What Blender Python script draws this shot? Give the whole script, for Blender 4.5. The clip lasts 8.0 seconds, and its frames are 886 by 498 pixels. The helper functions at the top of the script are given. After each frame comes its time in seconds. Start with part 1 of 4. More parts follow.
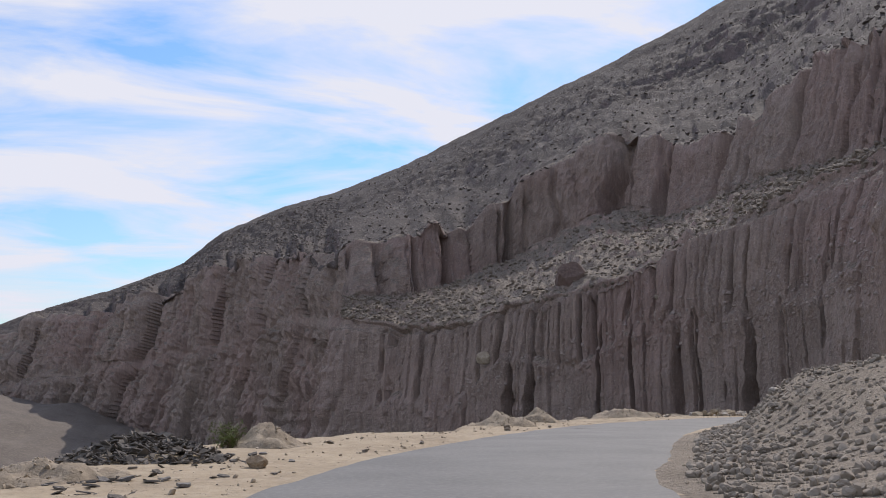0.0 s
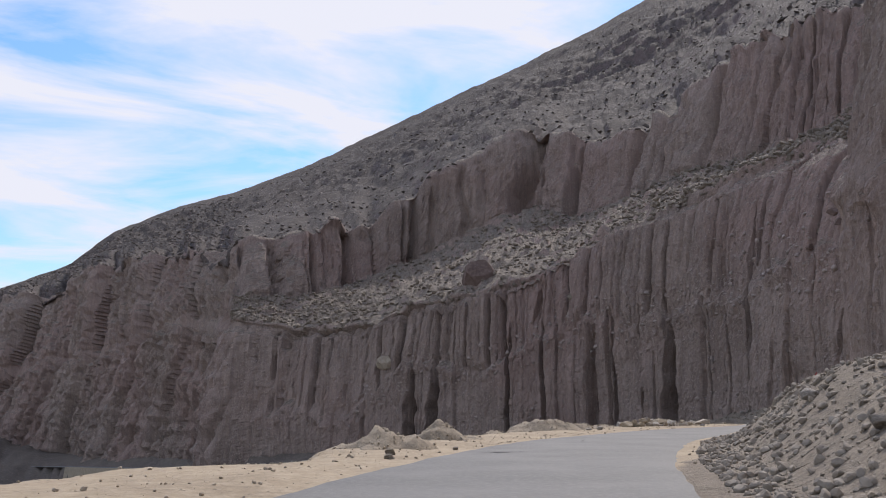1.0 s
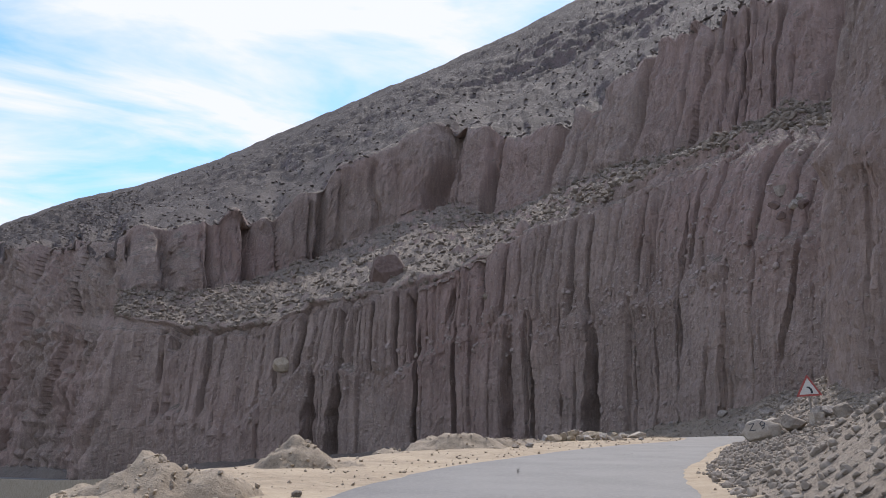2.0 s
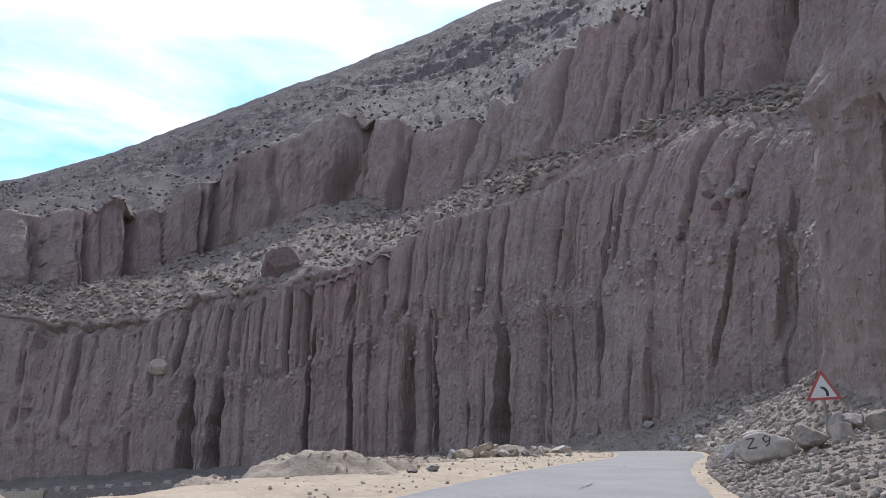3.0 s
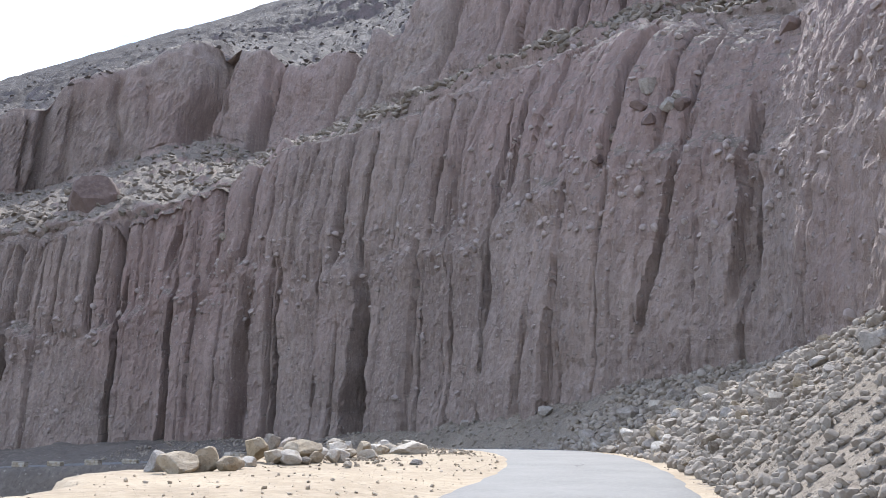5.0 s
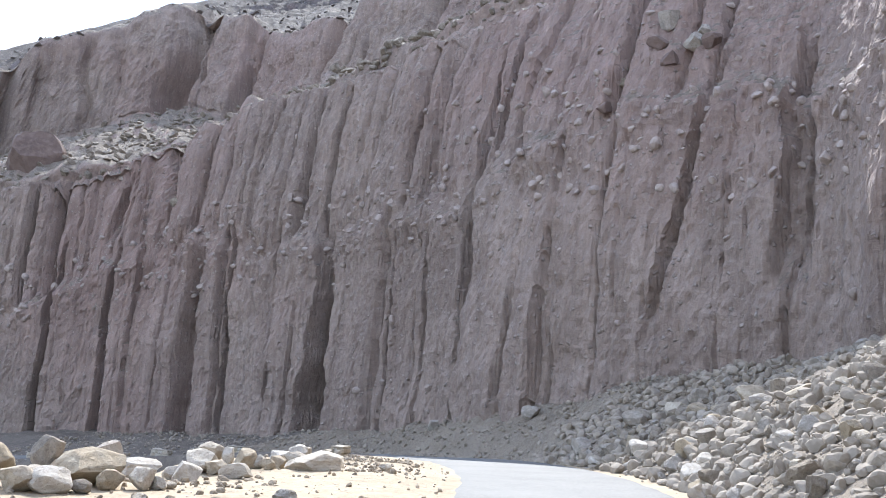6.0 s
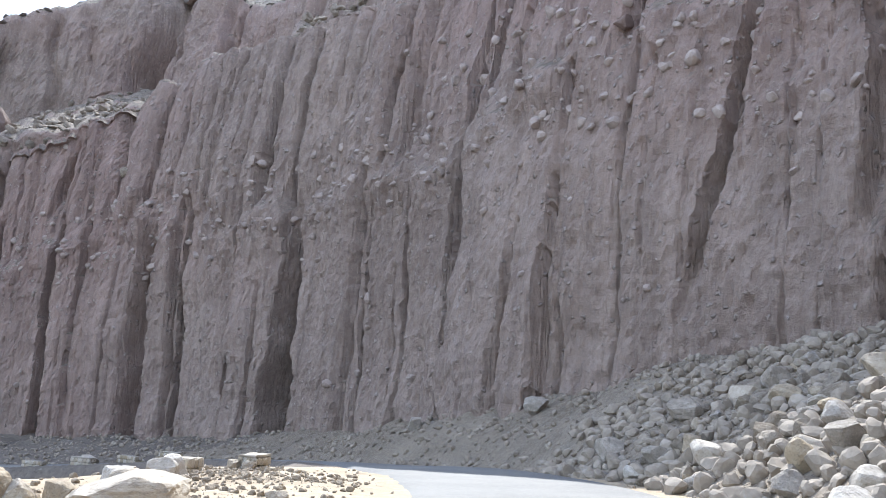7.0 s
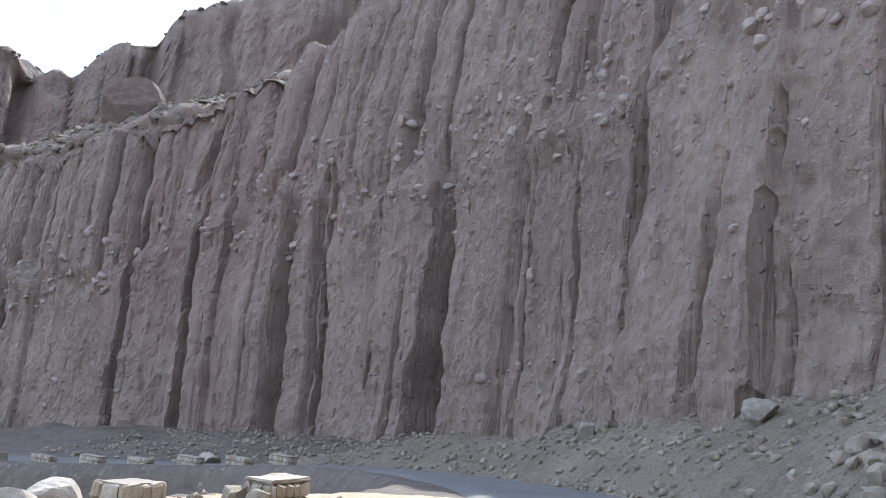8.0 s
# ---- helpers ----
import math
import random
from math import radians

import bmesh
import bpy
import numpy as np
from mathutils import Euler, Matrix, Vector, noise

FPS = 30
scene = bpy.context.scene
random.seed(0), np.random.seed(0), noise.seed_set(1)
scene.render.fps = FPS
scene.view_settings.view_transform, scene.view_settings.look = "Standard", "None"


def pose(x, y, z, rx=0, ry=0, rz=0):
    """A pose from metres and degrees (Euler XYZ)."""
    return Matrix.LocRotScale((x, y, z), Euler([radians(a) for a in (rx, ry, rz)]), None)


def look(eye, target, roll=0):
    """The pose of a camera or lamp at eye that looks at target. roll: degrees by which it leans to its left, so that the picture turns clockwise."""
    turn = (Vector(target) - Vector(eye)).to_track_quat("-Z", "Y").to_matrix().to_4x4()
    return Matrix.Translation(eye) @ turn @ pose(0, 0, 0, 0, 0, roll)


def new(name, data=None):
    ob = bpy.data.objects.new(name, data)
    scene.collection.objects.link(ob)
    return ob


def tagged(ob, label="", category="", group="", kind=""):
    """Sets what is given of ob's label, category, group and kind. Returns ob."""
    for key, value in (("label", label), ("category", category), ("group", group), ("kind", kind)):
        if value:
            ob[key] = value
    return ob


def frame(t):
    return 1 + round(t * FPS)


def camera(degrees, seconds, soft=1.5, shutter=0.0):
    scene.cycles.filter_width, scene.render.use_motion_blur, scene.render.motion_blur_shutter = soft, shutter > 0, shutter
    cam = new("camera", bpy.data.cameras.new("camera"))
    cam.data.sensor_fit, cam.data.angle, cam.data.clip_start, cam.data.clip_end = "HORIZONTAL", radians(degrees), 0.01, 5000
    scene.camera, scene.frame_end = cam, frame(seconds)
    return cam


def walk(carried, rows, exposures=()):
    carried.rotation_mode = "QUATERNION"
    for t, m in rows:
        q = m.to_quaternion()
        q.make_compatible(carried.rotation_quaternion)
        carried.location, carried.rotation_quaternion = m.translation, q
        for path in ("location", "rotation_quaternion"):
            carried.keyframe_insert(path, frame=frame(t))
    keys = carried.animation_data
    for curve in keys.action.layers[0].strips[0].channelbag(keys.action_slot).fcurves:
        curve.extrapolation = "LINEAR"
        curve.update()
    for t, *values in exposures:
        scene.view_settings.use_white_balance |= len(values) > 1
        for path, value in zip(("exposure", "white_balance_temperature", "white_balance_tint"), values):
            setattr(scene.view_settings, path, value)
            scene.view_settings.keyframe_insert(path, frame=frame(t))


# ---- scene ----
cam = camera(51.8, 8.0, soft=0.9)
PATH = [
    (0, (1.06, 0.773, 1.373), (1.457, 2.706, 1.698), -0.1),
    (0.5, (2.777, 6.484, 1.391), (3.255, 8.397, 1.725), 0.1),
    (1, (4.73, 12.1, 1.407), (5.323, 13.979, 1.748), -0.3),
    (1.5, (6.88, 17.5, 1.443), (7.496, 19.372, 1.789), -0.1),
    (1.7, (7.799, 19.559, 1.452), (8.497, 21.401, 1.801), -0.2),
    (2.8, (13.194, 30.273, 1.418), (14.056, 32.039, 1.794), 1.1),
    (3, (14.353, 32.183, 1.407), (15.301, 33.903, 1.786), 0.7),
    (3.5, (17.597, 36.892, 1.411), (18.667, 38.535, 1.802), 0.2),
    (4, (20.865, 41.162, 1.399), (21.954, 42.793, 1.792), 1.0),
    (4.5, (24.344, 45.264, 1.377), (25.468, 46.876, 1.75), 1.4),
    (4.7, (25.771, 46.838, 1.374), (26.912, 48.44, 1.736), 1.8),
    (5.8, (33.966, 55.239, 1.518), (35.127, 56.832, 1.859), 3.9),
    (6, (35.345, 56.703, 1.461), (36.505, 58.295, 1.806), 4.3),
    (6.5, (38.716, 60.323, 1.374), (39.879, 61.913, 1.72), 3.5),
    (7, (41.895, 64.003, 1.273), (43.052, 65.597, 1.618), 3.7),
    (7.5, (44.807, 67.691, 1.237), (45.764, 69.417, 1.564), 5.1),
    (8, (47.507, 71.306, 1.202), (48.322, 73.104, 1.523), 5.5),
]
EXPOSURES = [(0, 0.0, 6300, 16), (1.7, 0.2, 6200, 16), (3, 0.48, 5850, 15), (4.5, 0.88, 5850, 13), (6, 1.5, 5800, 10), (7.5, 1.52, 5800, 9), (8, 1.35, 5800, 10)]
walk(cam, [(t, look(eye, target, roll)) for t, eye, target, roll in PATH], EXPOSURES)

# ---- world, sun ----
SUN_AZ, SUN_EL = radians(40.0), radians(48.0)  # azimuth from +y towards +x
world = bpy.data.worlds.new("world")
scene.world = world
world.use_nodes = True
wn, wl = world.node_tree.nodes, world.node_tree.links
wn.clear()
w_out = wn.new("ShaderNodeOutputWorld")
w_bg = wn.new("ShaderNodeBackground")
w_bg.inputs["Strength"].default_value = 0.11
sky = wn.new("ShaderNodeTexSky")
sky.sky_type = "NISHITA"
sky.sun_disc = False
sky.sun_elevation, sky.sun_rotation = SUN_EL, SUN_AZ
sky.altitude, sky.dust_density, sky.air_density = 1200, 0.6, 1.9
w_tc = wn.new("ShaderNodeTexCoord")
w_sep = wn.new("ShaderNodeSeparateXYZ")
wl.new(w_tc.outputs["Generated"], w_sep.inputs[0])
w_add = wn.new("ShaderNodeMath")
w_add.operation = "ADD"
w_add.inputs[1].default_value = 0.22
wl.new(w_sep.outputs["Z"], w_add.inputs[0])
w_inv = wn.new("ShaderNodeVectorMath")
w_inv.operation = "DIVIDE"
w_cmb = wn.new("ShaderNodeCombineXYZ")
for k in range(3):
    wl.new(w_add.outputs[0], w_cmb.inputs[k])
wl.new(w_tc.outputs["Generated"], w_inv.inputs[0])
wl.new(w_cmb.outputs[0], w_inv.inputs[1])
w_map = wn.new("ShaderNodeMapping")
w_map.inputs["Scale"].default_value = (0.9, 1.9, 0.0)
w_map.inputs["Rotation"].default_value = (0, 0, radians(-28))
w_map.inputs["Location"].default_value = (0.35, 0.1, 0)
wl.new(w_inv.outputs[0], w_map.inputs["Vector"])
w_noise = wn.new("ShaderNodeTexNoise")
w_noise.inputs["Scale"].default_value = 1.9
w_noise.inputs["Detail"].default_value = 8
w_noise.inputs["Roughness"].default_value = 0.55
w_noise.inputs["Distortion"].default_value = 0.45
wl.new(w_map.outputs[0], w_noise.inputs["Vector"])
w_ramp = wn.new("ShaderNodeValToRGB")
w_ramp.color_ramp.elements[0].position, w_ramp.color_ramp.elements[0].color = 0.37, (0.0, 0.0, 0.0, 1)
w_ramp.color_ramp.elements[1].position, w_ramp.color_ramp.elements[1].color = 0.58, (1, 1, 1, 1)
wl.new(w_noise.outputs["Fac"], w_ramp.inputs[0])
w_mix = wn.new("ShaderNodeMixRGB")
w_mix.inputs[2].default_value = (7.2, 7.4, 7.8, 1)
wl.new(w_ramp.outputs[0], w_mix.inputs[0])
w_blue = wn.new("ShaderNodeMixRGB")
w_blue.blend_type = "MULTIPLY"
w_blue.inputs[0].default_value = 1.0
w_blue.inputs[2].default_value = (0.72, 0.98, 1.35, 1)
wl.new(sky.outputs[0], w_blue.inputs[1])
wl.new(w_blue.outputs[0], w_mix.inputs[1])
wl.new(w_mix.outputs[0], w_bg.inputs[0])
wl.new(w_bg.outputs[0], w_out.inputs[0])

sun_data = bpy.data.lights.new("sun", "SUN")
sun_data.energy, sun_data.angle, sun_data.color = 3.5, radians(0.53), (1.0, 0.94, 0.84)
sun = new("sun", sun_data)
sun_dir = Vector((math.sin(SUN_AZ) * math.cos(SUN_EL), math.cos(SUN_AZ) * math.cos(SUN_EL), math.sin(SUN_EL)))
sun.matrix_world = look(sun_dir * 400, (0, 0, 0))


# ---- materials ----
def material(name, dark, mid, light, big=0.08, fine=2.0, bump=0.4, bump_size=0.03, rough=0.9, streak=0.0,
             speck=None, speck_scale=6.0, speck_amount=0.12, tint=None, per_object=0.0, spec=0.25, painted_pits=0.0, loose=None):
    """Earth and stone: two scales of colour, optional upright streaks, pebble specks, a broad tint, loose rubble where it lies gently, and bump."""
    m = bpy.data.materials.new(name)
    m.use_nodes = True
    n, l = m.node_tree.nodes, m.node_tree.links
    b = n["Principled BSDF"]
    b.inputs["Roughness"].default_value = rough
    b.inputs["Specular IOR Level"].default_value = spec
    geo = n.new("ShaderNodeNewGeometry")
    where = geo.outputs["Position"]
    if per_object:
        tc = n.new("ShaderNodeTexCoord")
        where = tc.outputs["Object"]

    def noise_tex(scale, detail, rough_, stretch=None, dist=0.0):
        t = n.new("ShaderNodeTexNoise")
        t.inputs["Scale"].default_value = scale
        t.inputs["Detail"].default_value = detail
        t.inputs["Roughness"].default_value = rough_
        t.inputs["Distortion"].default_value = dist
        if stretch:
            mp = n.new("ShaderNodeMapping")
            mp.inputs["Scale"].default_value = stretch
            l.new(where, mp.inputs["Vector"])
            l.new(mp.outputs[0], t.inputs["Vector"])
        else:
            l.new(where, t.inputs["Vector"])
        return t.outputs["Fac"]

    def mixed(fac, a, c, mode="MIX"):
        x = n.new("ShaderNodeMixRGB")
        x.blend_type = mode
        for sock, v in zip(x.inputs, (fac, a, c)):
            if isinstance(v, (float, int)):
                sock.default_value = v
            elif isinstance(v, tuple):
                sock.default_value = (*v, 1)
            else:
                l.new(v, sock)
        return x.outputs[0]

    def ramp(fac, p0, p1, v0=0.0, v1=1.0):
        r = n.new("ShaderNodeMapRange")
        for sock, v in zip(r.inputs[1:5], (p0, p1, v0, v1)):
            sock.default_value = v
        l.new(fac, r.inputs[0])
        return r.outputs[0]

    broad = noise_tex(big, 5, 0.6)
    small = noise_tex(fine, 6, 0.65)
    col = mixed(ramp(broad, 0.35, 0.65), dark, mid)
    col = mixed(ramp(small, 0.45, 0.75, 0.0, 0.75), col, light)
    if tint:
        col = mixed(ramp(noise_tex(0.035, 3, 0.5), 0.45, 0.62, 0.0, 0.6), col, tint)
    if streak:
        st = noise_tex(1.0, 5, 0.6, (1.1, 1.1, 0.06), 0.2)
        col = mixed(ramp(st, 0.35, 0.7, streak, 0.0), col, tuple(0.55 * v for v in dark))
    # hollows without relief: their shade is painted as dark flecks, pale ones between
    if painted_pits:
        dark_fleck = noise_tex(fine * 3.1, 5, 0.7)
        col = mixed(ramp(dark_fleck, 0.34, 0.47, painted_pits, 0.0), col, tuple(0.35 * v for v in dark))
        pale = noise_tex(fine * 4.3, 4, 0.7, (1.0, 1.0, 0.8))
        col = mixed(ramp(pale, 0.56, 0.68, 0.0, 0.6 * painted_pits), col, tuple(1.25 * v for v in light))
    height = small
    if loose:
        turn = n.new("ShaderNodeSeparateXYZ")
        l.new(geo.outputs["Normal"], turn.inputs[0])
        ragged_ = noise_tex(0.5, 6, 0.7)
        lie = n.new("ShaderNodeMath")
        lie.operation = "MULTIPLY_ADD"
        lie.inputs[1].default_value = 0.55
        l.new(ragged_, lie.inputs[0])
        l.new(turn.outputs["Z"], lie.inputs[2])
        cells = n.new("ShaderNodeTexVoronoi")
        cells.inputs["Scale"].default_value = 1.7
        l.new(where, cells.inputs["Vector"])
        tone = n.new("ShaderNodeSeparateColor")
        l.new(cells.outputs["Color"], tone.inputs[0])
        scree = mixed(ramp(tone.outputs[0], 0.0, 1.0), loose[0], loose[1])
        scree = mixed(ramp(small, 0.45, 0.72, 0.0, 0.8), scree, loose[2])
        # gaps between rubble cells darkened: shade between stones, put into the colour
        scree = mixed(ramp(cells.outputs["Distance"], 0.35, 0.75, 0.0, 0.3), scree, tuple(0.6 * v for v in loose[0]))
        col = mixed(ramp(lie.outputs[0], 0.82, 0.98), col, scree)
    if streak:
        rills = noise_tex(1.0, 4, 0.6, (2.3, 2.3, 0.2), 0.5)
        col = mixed(ramp(rills, 0.36, 0.5, 0.35 * streak, 0.0), col, tuple(0.6 * v for v in dark))
        sm = n.new("ShaderNodeMath")
        sm.operation = "MULTIPLY_ADD"
        sm.inputs[1].default_value = 1.6
        l.new(rills, sm.inputs[0])
        l.new(small, sm.inputs[2])
        height = sm.outputs[0]
    if speck:
        vor = n.new("ShaderNodeTexVoronoi")
        vor.inputs["Scale"].default_value = speck_scale
        wob = n.new("ShaderNodeTexNoise")
        wob.inputs["Scale"].default_value = speck_scale * 1.3
        wob.inputs["Detail"].default_value = 3
        l.new(where, wob.inputs["Vector"])
        sh = n.new("ShaderNodeVectorMath")
        sh.operation = "MULTIPLY_ADD"
        sh.inputs[1].default_value = (1.1 / speck_scale,) * 3
        l.new(wob.outputs["Color"], sh.inputs[0])
        l.new(where, sh.inputs[2])
        l.new(sh.outputs[0], vor.inputs["Vector"])
        pick = n.new("ShaderNodeSeparateColor")
        l.new(vor.outputs["Color"], pick.inputs[0])
        chosen = ramp(pick.outputs[0], 1 - speck_amount, 1 - speck_amount + 0.02)
        near = ramp(vor.outputs["Distance"], 0.16, 0.40, 0.8, 0.0)
        both = n.new("ShaderNodeMath")
        both.operation = "MULTIPLY"
        l.new(chosen, both.inputs[0])
        l.new(near, both.inputs[1])
        col = mixed(both.outputs[0], col, speck)
        up = n.new("ShaderNodeMath")
        up.operation = "ADD"
        l.new(both.outputs[0], up.inputs[0])
        l.new(height, up.inputs[1])
        height = up.outputs[0]
    if per_object:
        info = n.new("ShaderNodeObjectInfo")
        hsv = n.new("ShaderNodeHueSaturation")
        l.new(ramp(info.outputs["Random"], 0, 1, 1 - per_object, 1 + per_object), hsv.inputs["Value"])
        l.new(ramp(info.outputs["Random"], 0, 1, 1.25, 0.6), hsv.inputs["Saturation"])
        l.new(col, hsv.inputs["Color"])
        col = hsv.outputs[0]
    l.new(col, b.inputs["Base Color"])
    grit = noise_tex(fine * 9, 4, 0.6)
    h2 = n.new("ShaderNodeMath")
    h2.operation = "MULTIPLY_ADD"
    h2.inputs[1].default_value = 0.35
    l.new(grit, h2.inputs[0])
    l.new(height, h2.inputs[2])
    bm_ = n.new("ShaderNodeBump")
    bm_.inputs["Strength"].default_value = bump
    bm_.inputs["Distance"].default_value = bump_size
    l.new(h2.outputs[0], bm_.inputs["Height"])
    l.new(bm_.outputs[0], b.inputs["Normal"])
    return m


def plain(name, color, rough=0.6, metal=0.0, wear=0.15, scale=18.0):
    """Paint or metal with faint mottling."""
    m = bpy.data.materials.new(name)
    m.use_nodes = True
    n, l = m.node_tree.nodes, m.node_tree.links
    b = n["Principled BSDF"]
    b.inputs["Roughness"].default_value, b.inputs["Metallic"].default_value = rough, metal
    t = n.new("ShaderNodeTexNoise")
    t.inputs["Scale"].default_value, t.inputs["Detail"].default_value = scale, 6
    r = n.new("ShaderNodeMixRGB")
    r.inputs[1].default_value = (*color, 1)
    r.inputs[2].default_value = (*[v * (1 - wear) * 0.75 for v in color], 1)
    l.new(t.outputs["Fac"], r.inputs[0])
    l.new(r.outputs[0], b.inputs["Base Color"])
    return m


LOOSE = ((0.165, 0.136, 0.108), (0.235, 0.196, 0.156), (0.32, 0.272, 0.218))
CLIFF = material("conglomerate", (0.268, 0.205, 0.172), (0.388, 0.304, 0.258), (0.5, 0.41, 0.35), big=0.13, fine=2.6, bump=1.0,
                 bump_size=0.2, streak=0.45, speck=(0.43, 0.366, 0.325), speck_scale=3.6, speck_amount=0.2, tint=(0.375, 0.258, 0.225), painted_pits=0.2, loose=LOOSE)
# darker than the cliff: the slope's shade is put into its colour
SLOPE = material("mountainside", (0.1, 0.08, 0.074), (0.14, 0.113, 0.103), (0.2, 0.165, 0.148), big=0.05, fine=0.9, bump=1.0, bump_size=0.4,
                 speck=(0.25, 0.21, 0.18), speck_scale=0.9, speck_amount=0.25, tint=(0.15, 0.108, 0.1), painted_pits=0.5,
                 loose=((0.056, 0.046, 0.041), (0.088, 0.073, 0.064), (0.135, 0.112, 0.097)))
SCREE = material("scree", (0.12, 0.099, 0.087), (0.18, 0.15, 0.131), (0.26, 0.219, 0.191), big=0.05, fine=0.9, bump=1.0, bump_size=0.2, painted_pits=0.4)
COBBLE = material("cobble", (0.26, 0.213, 0.186), (0.36, 0.298, 0.262), (0.46, 0.392, 0.348), big=0.5, fine=4.0, bump=0.6, bump_size=0.03)
# ravine ground darkened in colour, standing in for the shade down there
SHADED_DUST = material("shaded_dust", (0.1, 0.083, 0.068), (0.14, 0.117, 0.096), (0.2, 0.17, 0.14), big=0.12, fine=1.5, bump=0.8, bump_size=0.08,
                speck=(0.27, 0.24, 0.2), speck_scale=3.0, speck_amount=0.2, painted_pits=0.4)
SAND = material("sandy_ground", (0.27, 0.212, 0.143), (0.365, 0.293, 0.2), (0.44, 0.362, 0.26), big=0.3, fine=2.6, bump=0.8, bump_size=0.06,
                speck=(0.34, 0.28, 0.21), speck_scale=7.0, speck_amount=0.14, painted_pits=0.3)
PEBBLE = material("pebbles", (0.30, 0.245, 0.18), (0.40, 0.33, 0.245), (0.48, 0.41, 0.32), big=0.8, fine=5.0, bump=0.5, bump_size=0.02)
ASPHALT = material("asphalt", (0.117, 0.113, 0.106), (0.158, 0.153, 0.142), (0.205, 0.197, 0.18), big=0.45, fine=11.0, bump=0.4, bump_size=0.008,
                   rough=0.78, speck=(0.25, 0.24, 0.23), speck_scale=38.0, speck_amount=0.2, spec=0.35)
TALUS = material("talus_earth", (0.185, 0.15, 0.113), (0.262, 0.217, 0.167), (0.36, 0.308, 0.243), big=0.4, fine=6.0, bump=1.0, bump_size=0.09,
                 speck=(0.37, 0.33, 0.28), speck_scale=13.0, speck_amount=0.4, painted_pits=0.8)
LEDGE = material("ledge_gravel", (0.17, 0.14, 0.11), (0.245, 0.205, 0.163), (0.335, 0.285, 0.23), big=0.2, fine=1.6, bump=0.9, bump_size=0.12,
                 speck=(0.25, 0.213, 0.17), speck_scale=3.0, speck_amount=0.35, painted_pits=0.5)
RUBBLE = material("rubble", (0.205, 0.172, 0.135), (0.295, 0.252, 0.202), (0.40, 0.35, 0.288), big=0.5, fine=4.0, bump=0.6, bump_size=0.03)
ROCK = material("grey_rock", (0.225, 0.188, 0.147), (0.315, 0.268, 0.214), (0.415, 0.362, 0.298), big=1.2, fine=5.0, bump=1.0, bump_size=0.06, painted_pits=0.45,
                per_object=0.28)
BUFF = material("buff_rock", (0.33, 0.275, 0.205), (0.43, 0.365, 0.28), (0.51, 0.45, 0.36), big=1.0, fine=4.0, bump=0.9, bump_size=0.05, painted_pits=0.45,
                per_object=0.15)
OCHRE = material("ochre_rock", (0.29, 0.21, 0.135), (0.365, 0.28, 0.19), (0.44, 0.365, 0.275), big=1.0, fine=4.0, bump=0.9, bump_size=0.05, painted_pits=0.45,
                 per_object=0.12)
RUST = material("rust_rock", (0.125, 0.088, 0.074), (0.18, 0.13, 0.11), (0.25, 0.188, 0.162), big=0.4, fine=2.0, bump=0.8, bump_size=0.05)
SLATE = material("slate", (0.085, 0.075, 0.066), (0.145, 0.128, 0.11), (0.26, 0.232, 0.198), big=1.5, fine=6.0, bump=0.6, bump_size=0.02,
                 per_object=0.3)
MASON = material("parapet_stone", (0.30, 0.25, 0.18), (0.40, 0.345, 0.265), (0.50, 0.45, 0.37), big=1.5, fine=7.0, bump=0.6, bump_size=0.015,
                 per_object=0.2)
MORTAR = material("mortar", (0.21, 0.185, 0.15), (0.28, 0.245, 0.2), (0.35, 0.31, 0.26), big=2.0, fine=9.0, bump=0.5, bump_size=0.01)
WHITEWASH = material("cap_stone", (0.28, 0.245, 0.195), (0.36, 0.32, 0.262), (0.44, 0.40, 0.335), big=2.0, fine=8.0, bump=0.4, bump_size=0.01)
PALE = material("pale_boulder", (0.31, 0.265, 0.21), (0.40, 0.348, 0.285), (0.48, 0.43, 0.36), big=0.9, fine=5.0, bump=0.8, bump_size=0.03, painted_pits=0.3)
TAR = plain("dark_crack", (0.06, 0.058, 0.055), 0.9)
BLACK_PAINT = plain("black_paint", (0.03, 0.03, 0.035), 0.6)
SIGN_RED = plain("sign_red", (0.42, 0.085, 0.07), 0.5)
SIGN_WHITE = plain("sign_white", (0.70, 0.68, 0.64), 0.45)
SIGN_BACK = plain("sign_metal", (0.35, 0.34, 0.33), 0.5, 0.6)
STEEL = plain("post_paint", (0.30, 0.27, 0.24), 0.6, 0.2)
LEAF = plain("leaf", (0.14, 0.175, 0.04), 0.7, 0, 0.3, 9)
TWIG = plain("twig", (0.16, 0.11, 0.07), 0.85)

# ---- noise on arrays ----
RNG = np.random.RandomState(7)
PERM = RNG.permutation(256)
PERM = np.concatenate([PERM, PERM, PERM])
GRAD = RNG.normal(size=(256, 3))
GRAD /= np.linalg.norm(GRAD, axis=1)[:, None]


def perlin(x, y, z):
    x, y, z = np.broadcast_arrays(x, y, z)
    xi, yi, zi = (np.floor(a).astype(np.int64) for a in (x, y, z))
    xf, yf, zf = x - xi, y - yi, z - zi
    xi, yi, zi = xi & 255, yi & 255, zi & 255
    u, v, w = (a * a * a * (a * (a * 6 - 15) + 10) for a in (xf, yf, zf))
    total = 0
    for dx in (0, 1):
        for dy in (0, 1):
            for dz in (0, 1):
                g = GRAD[PERM[PERM[PERM[xi + dx] + yi + dy] + zi + dz]]
                dot = g[..., 0] * (xf - dx) + g[..., 1] * (yf - dy) + g[..., 2] * (zf - dz)
                total = total + dot * (u if dx else 1 - u) * (v if dy else 1 - v) * (w if dz else 1 - w)
    return total * 1.5


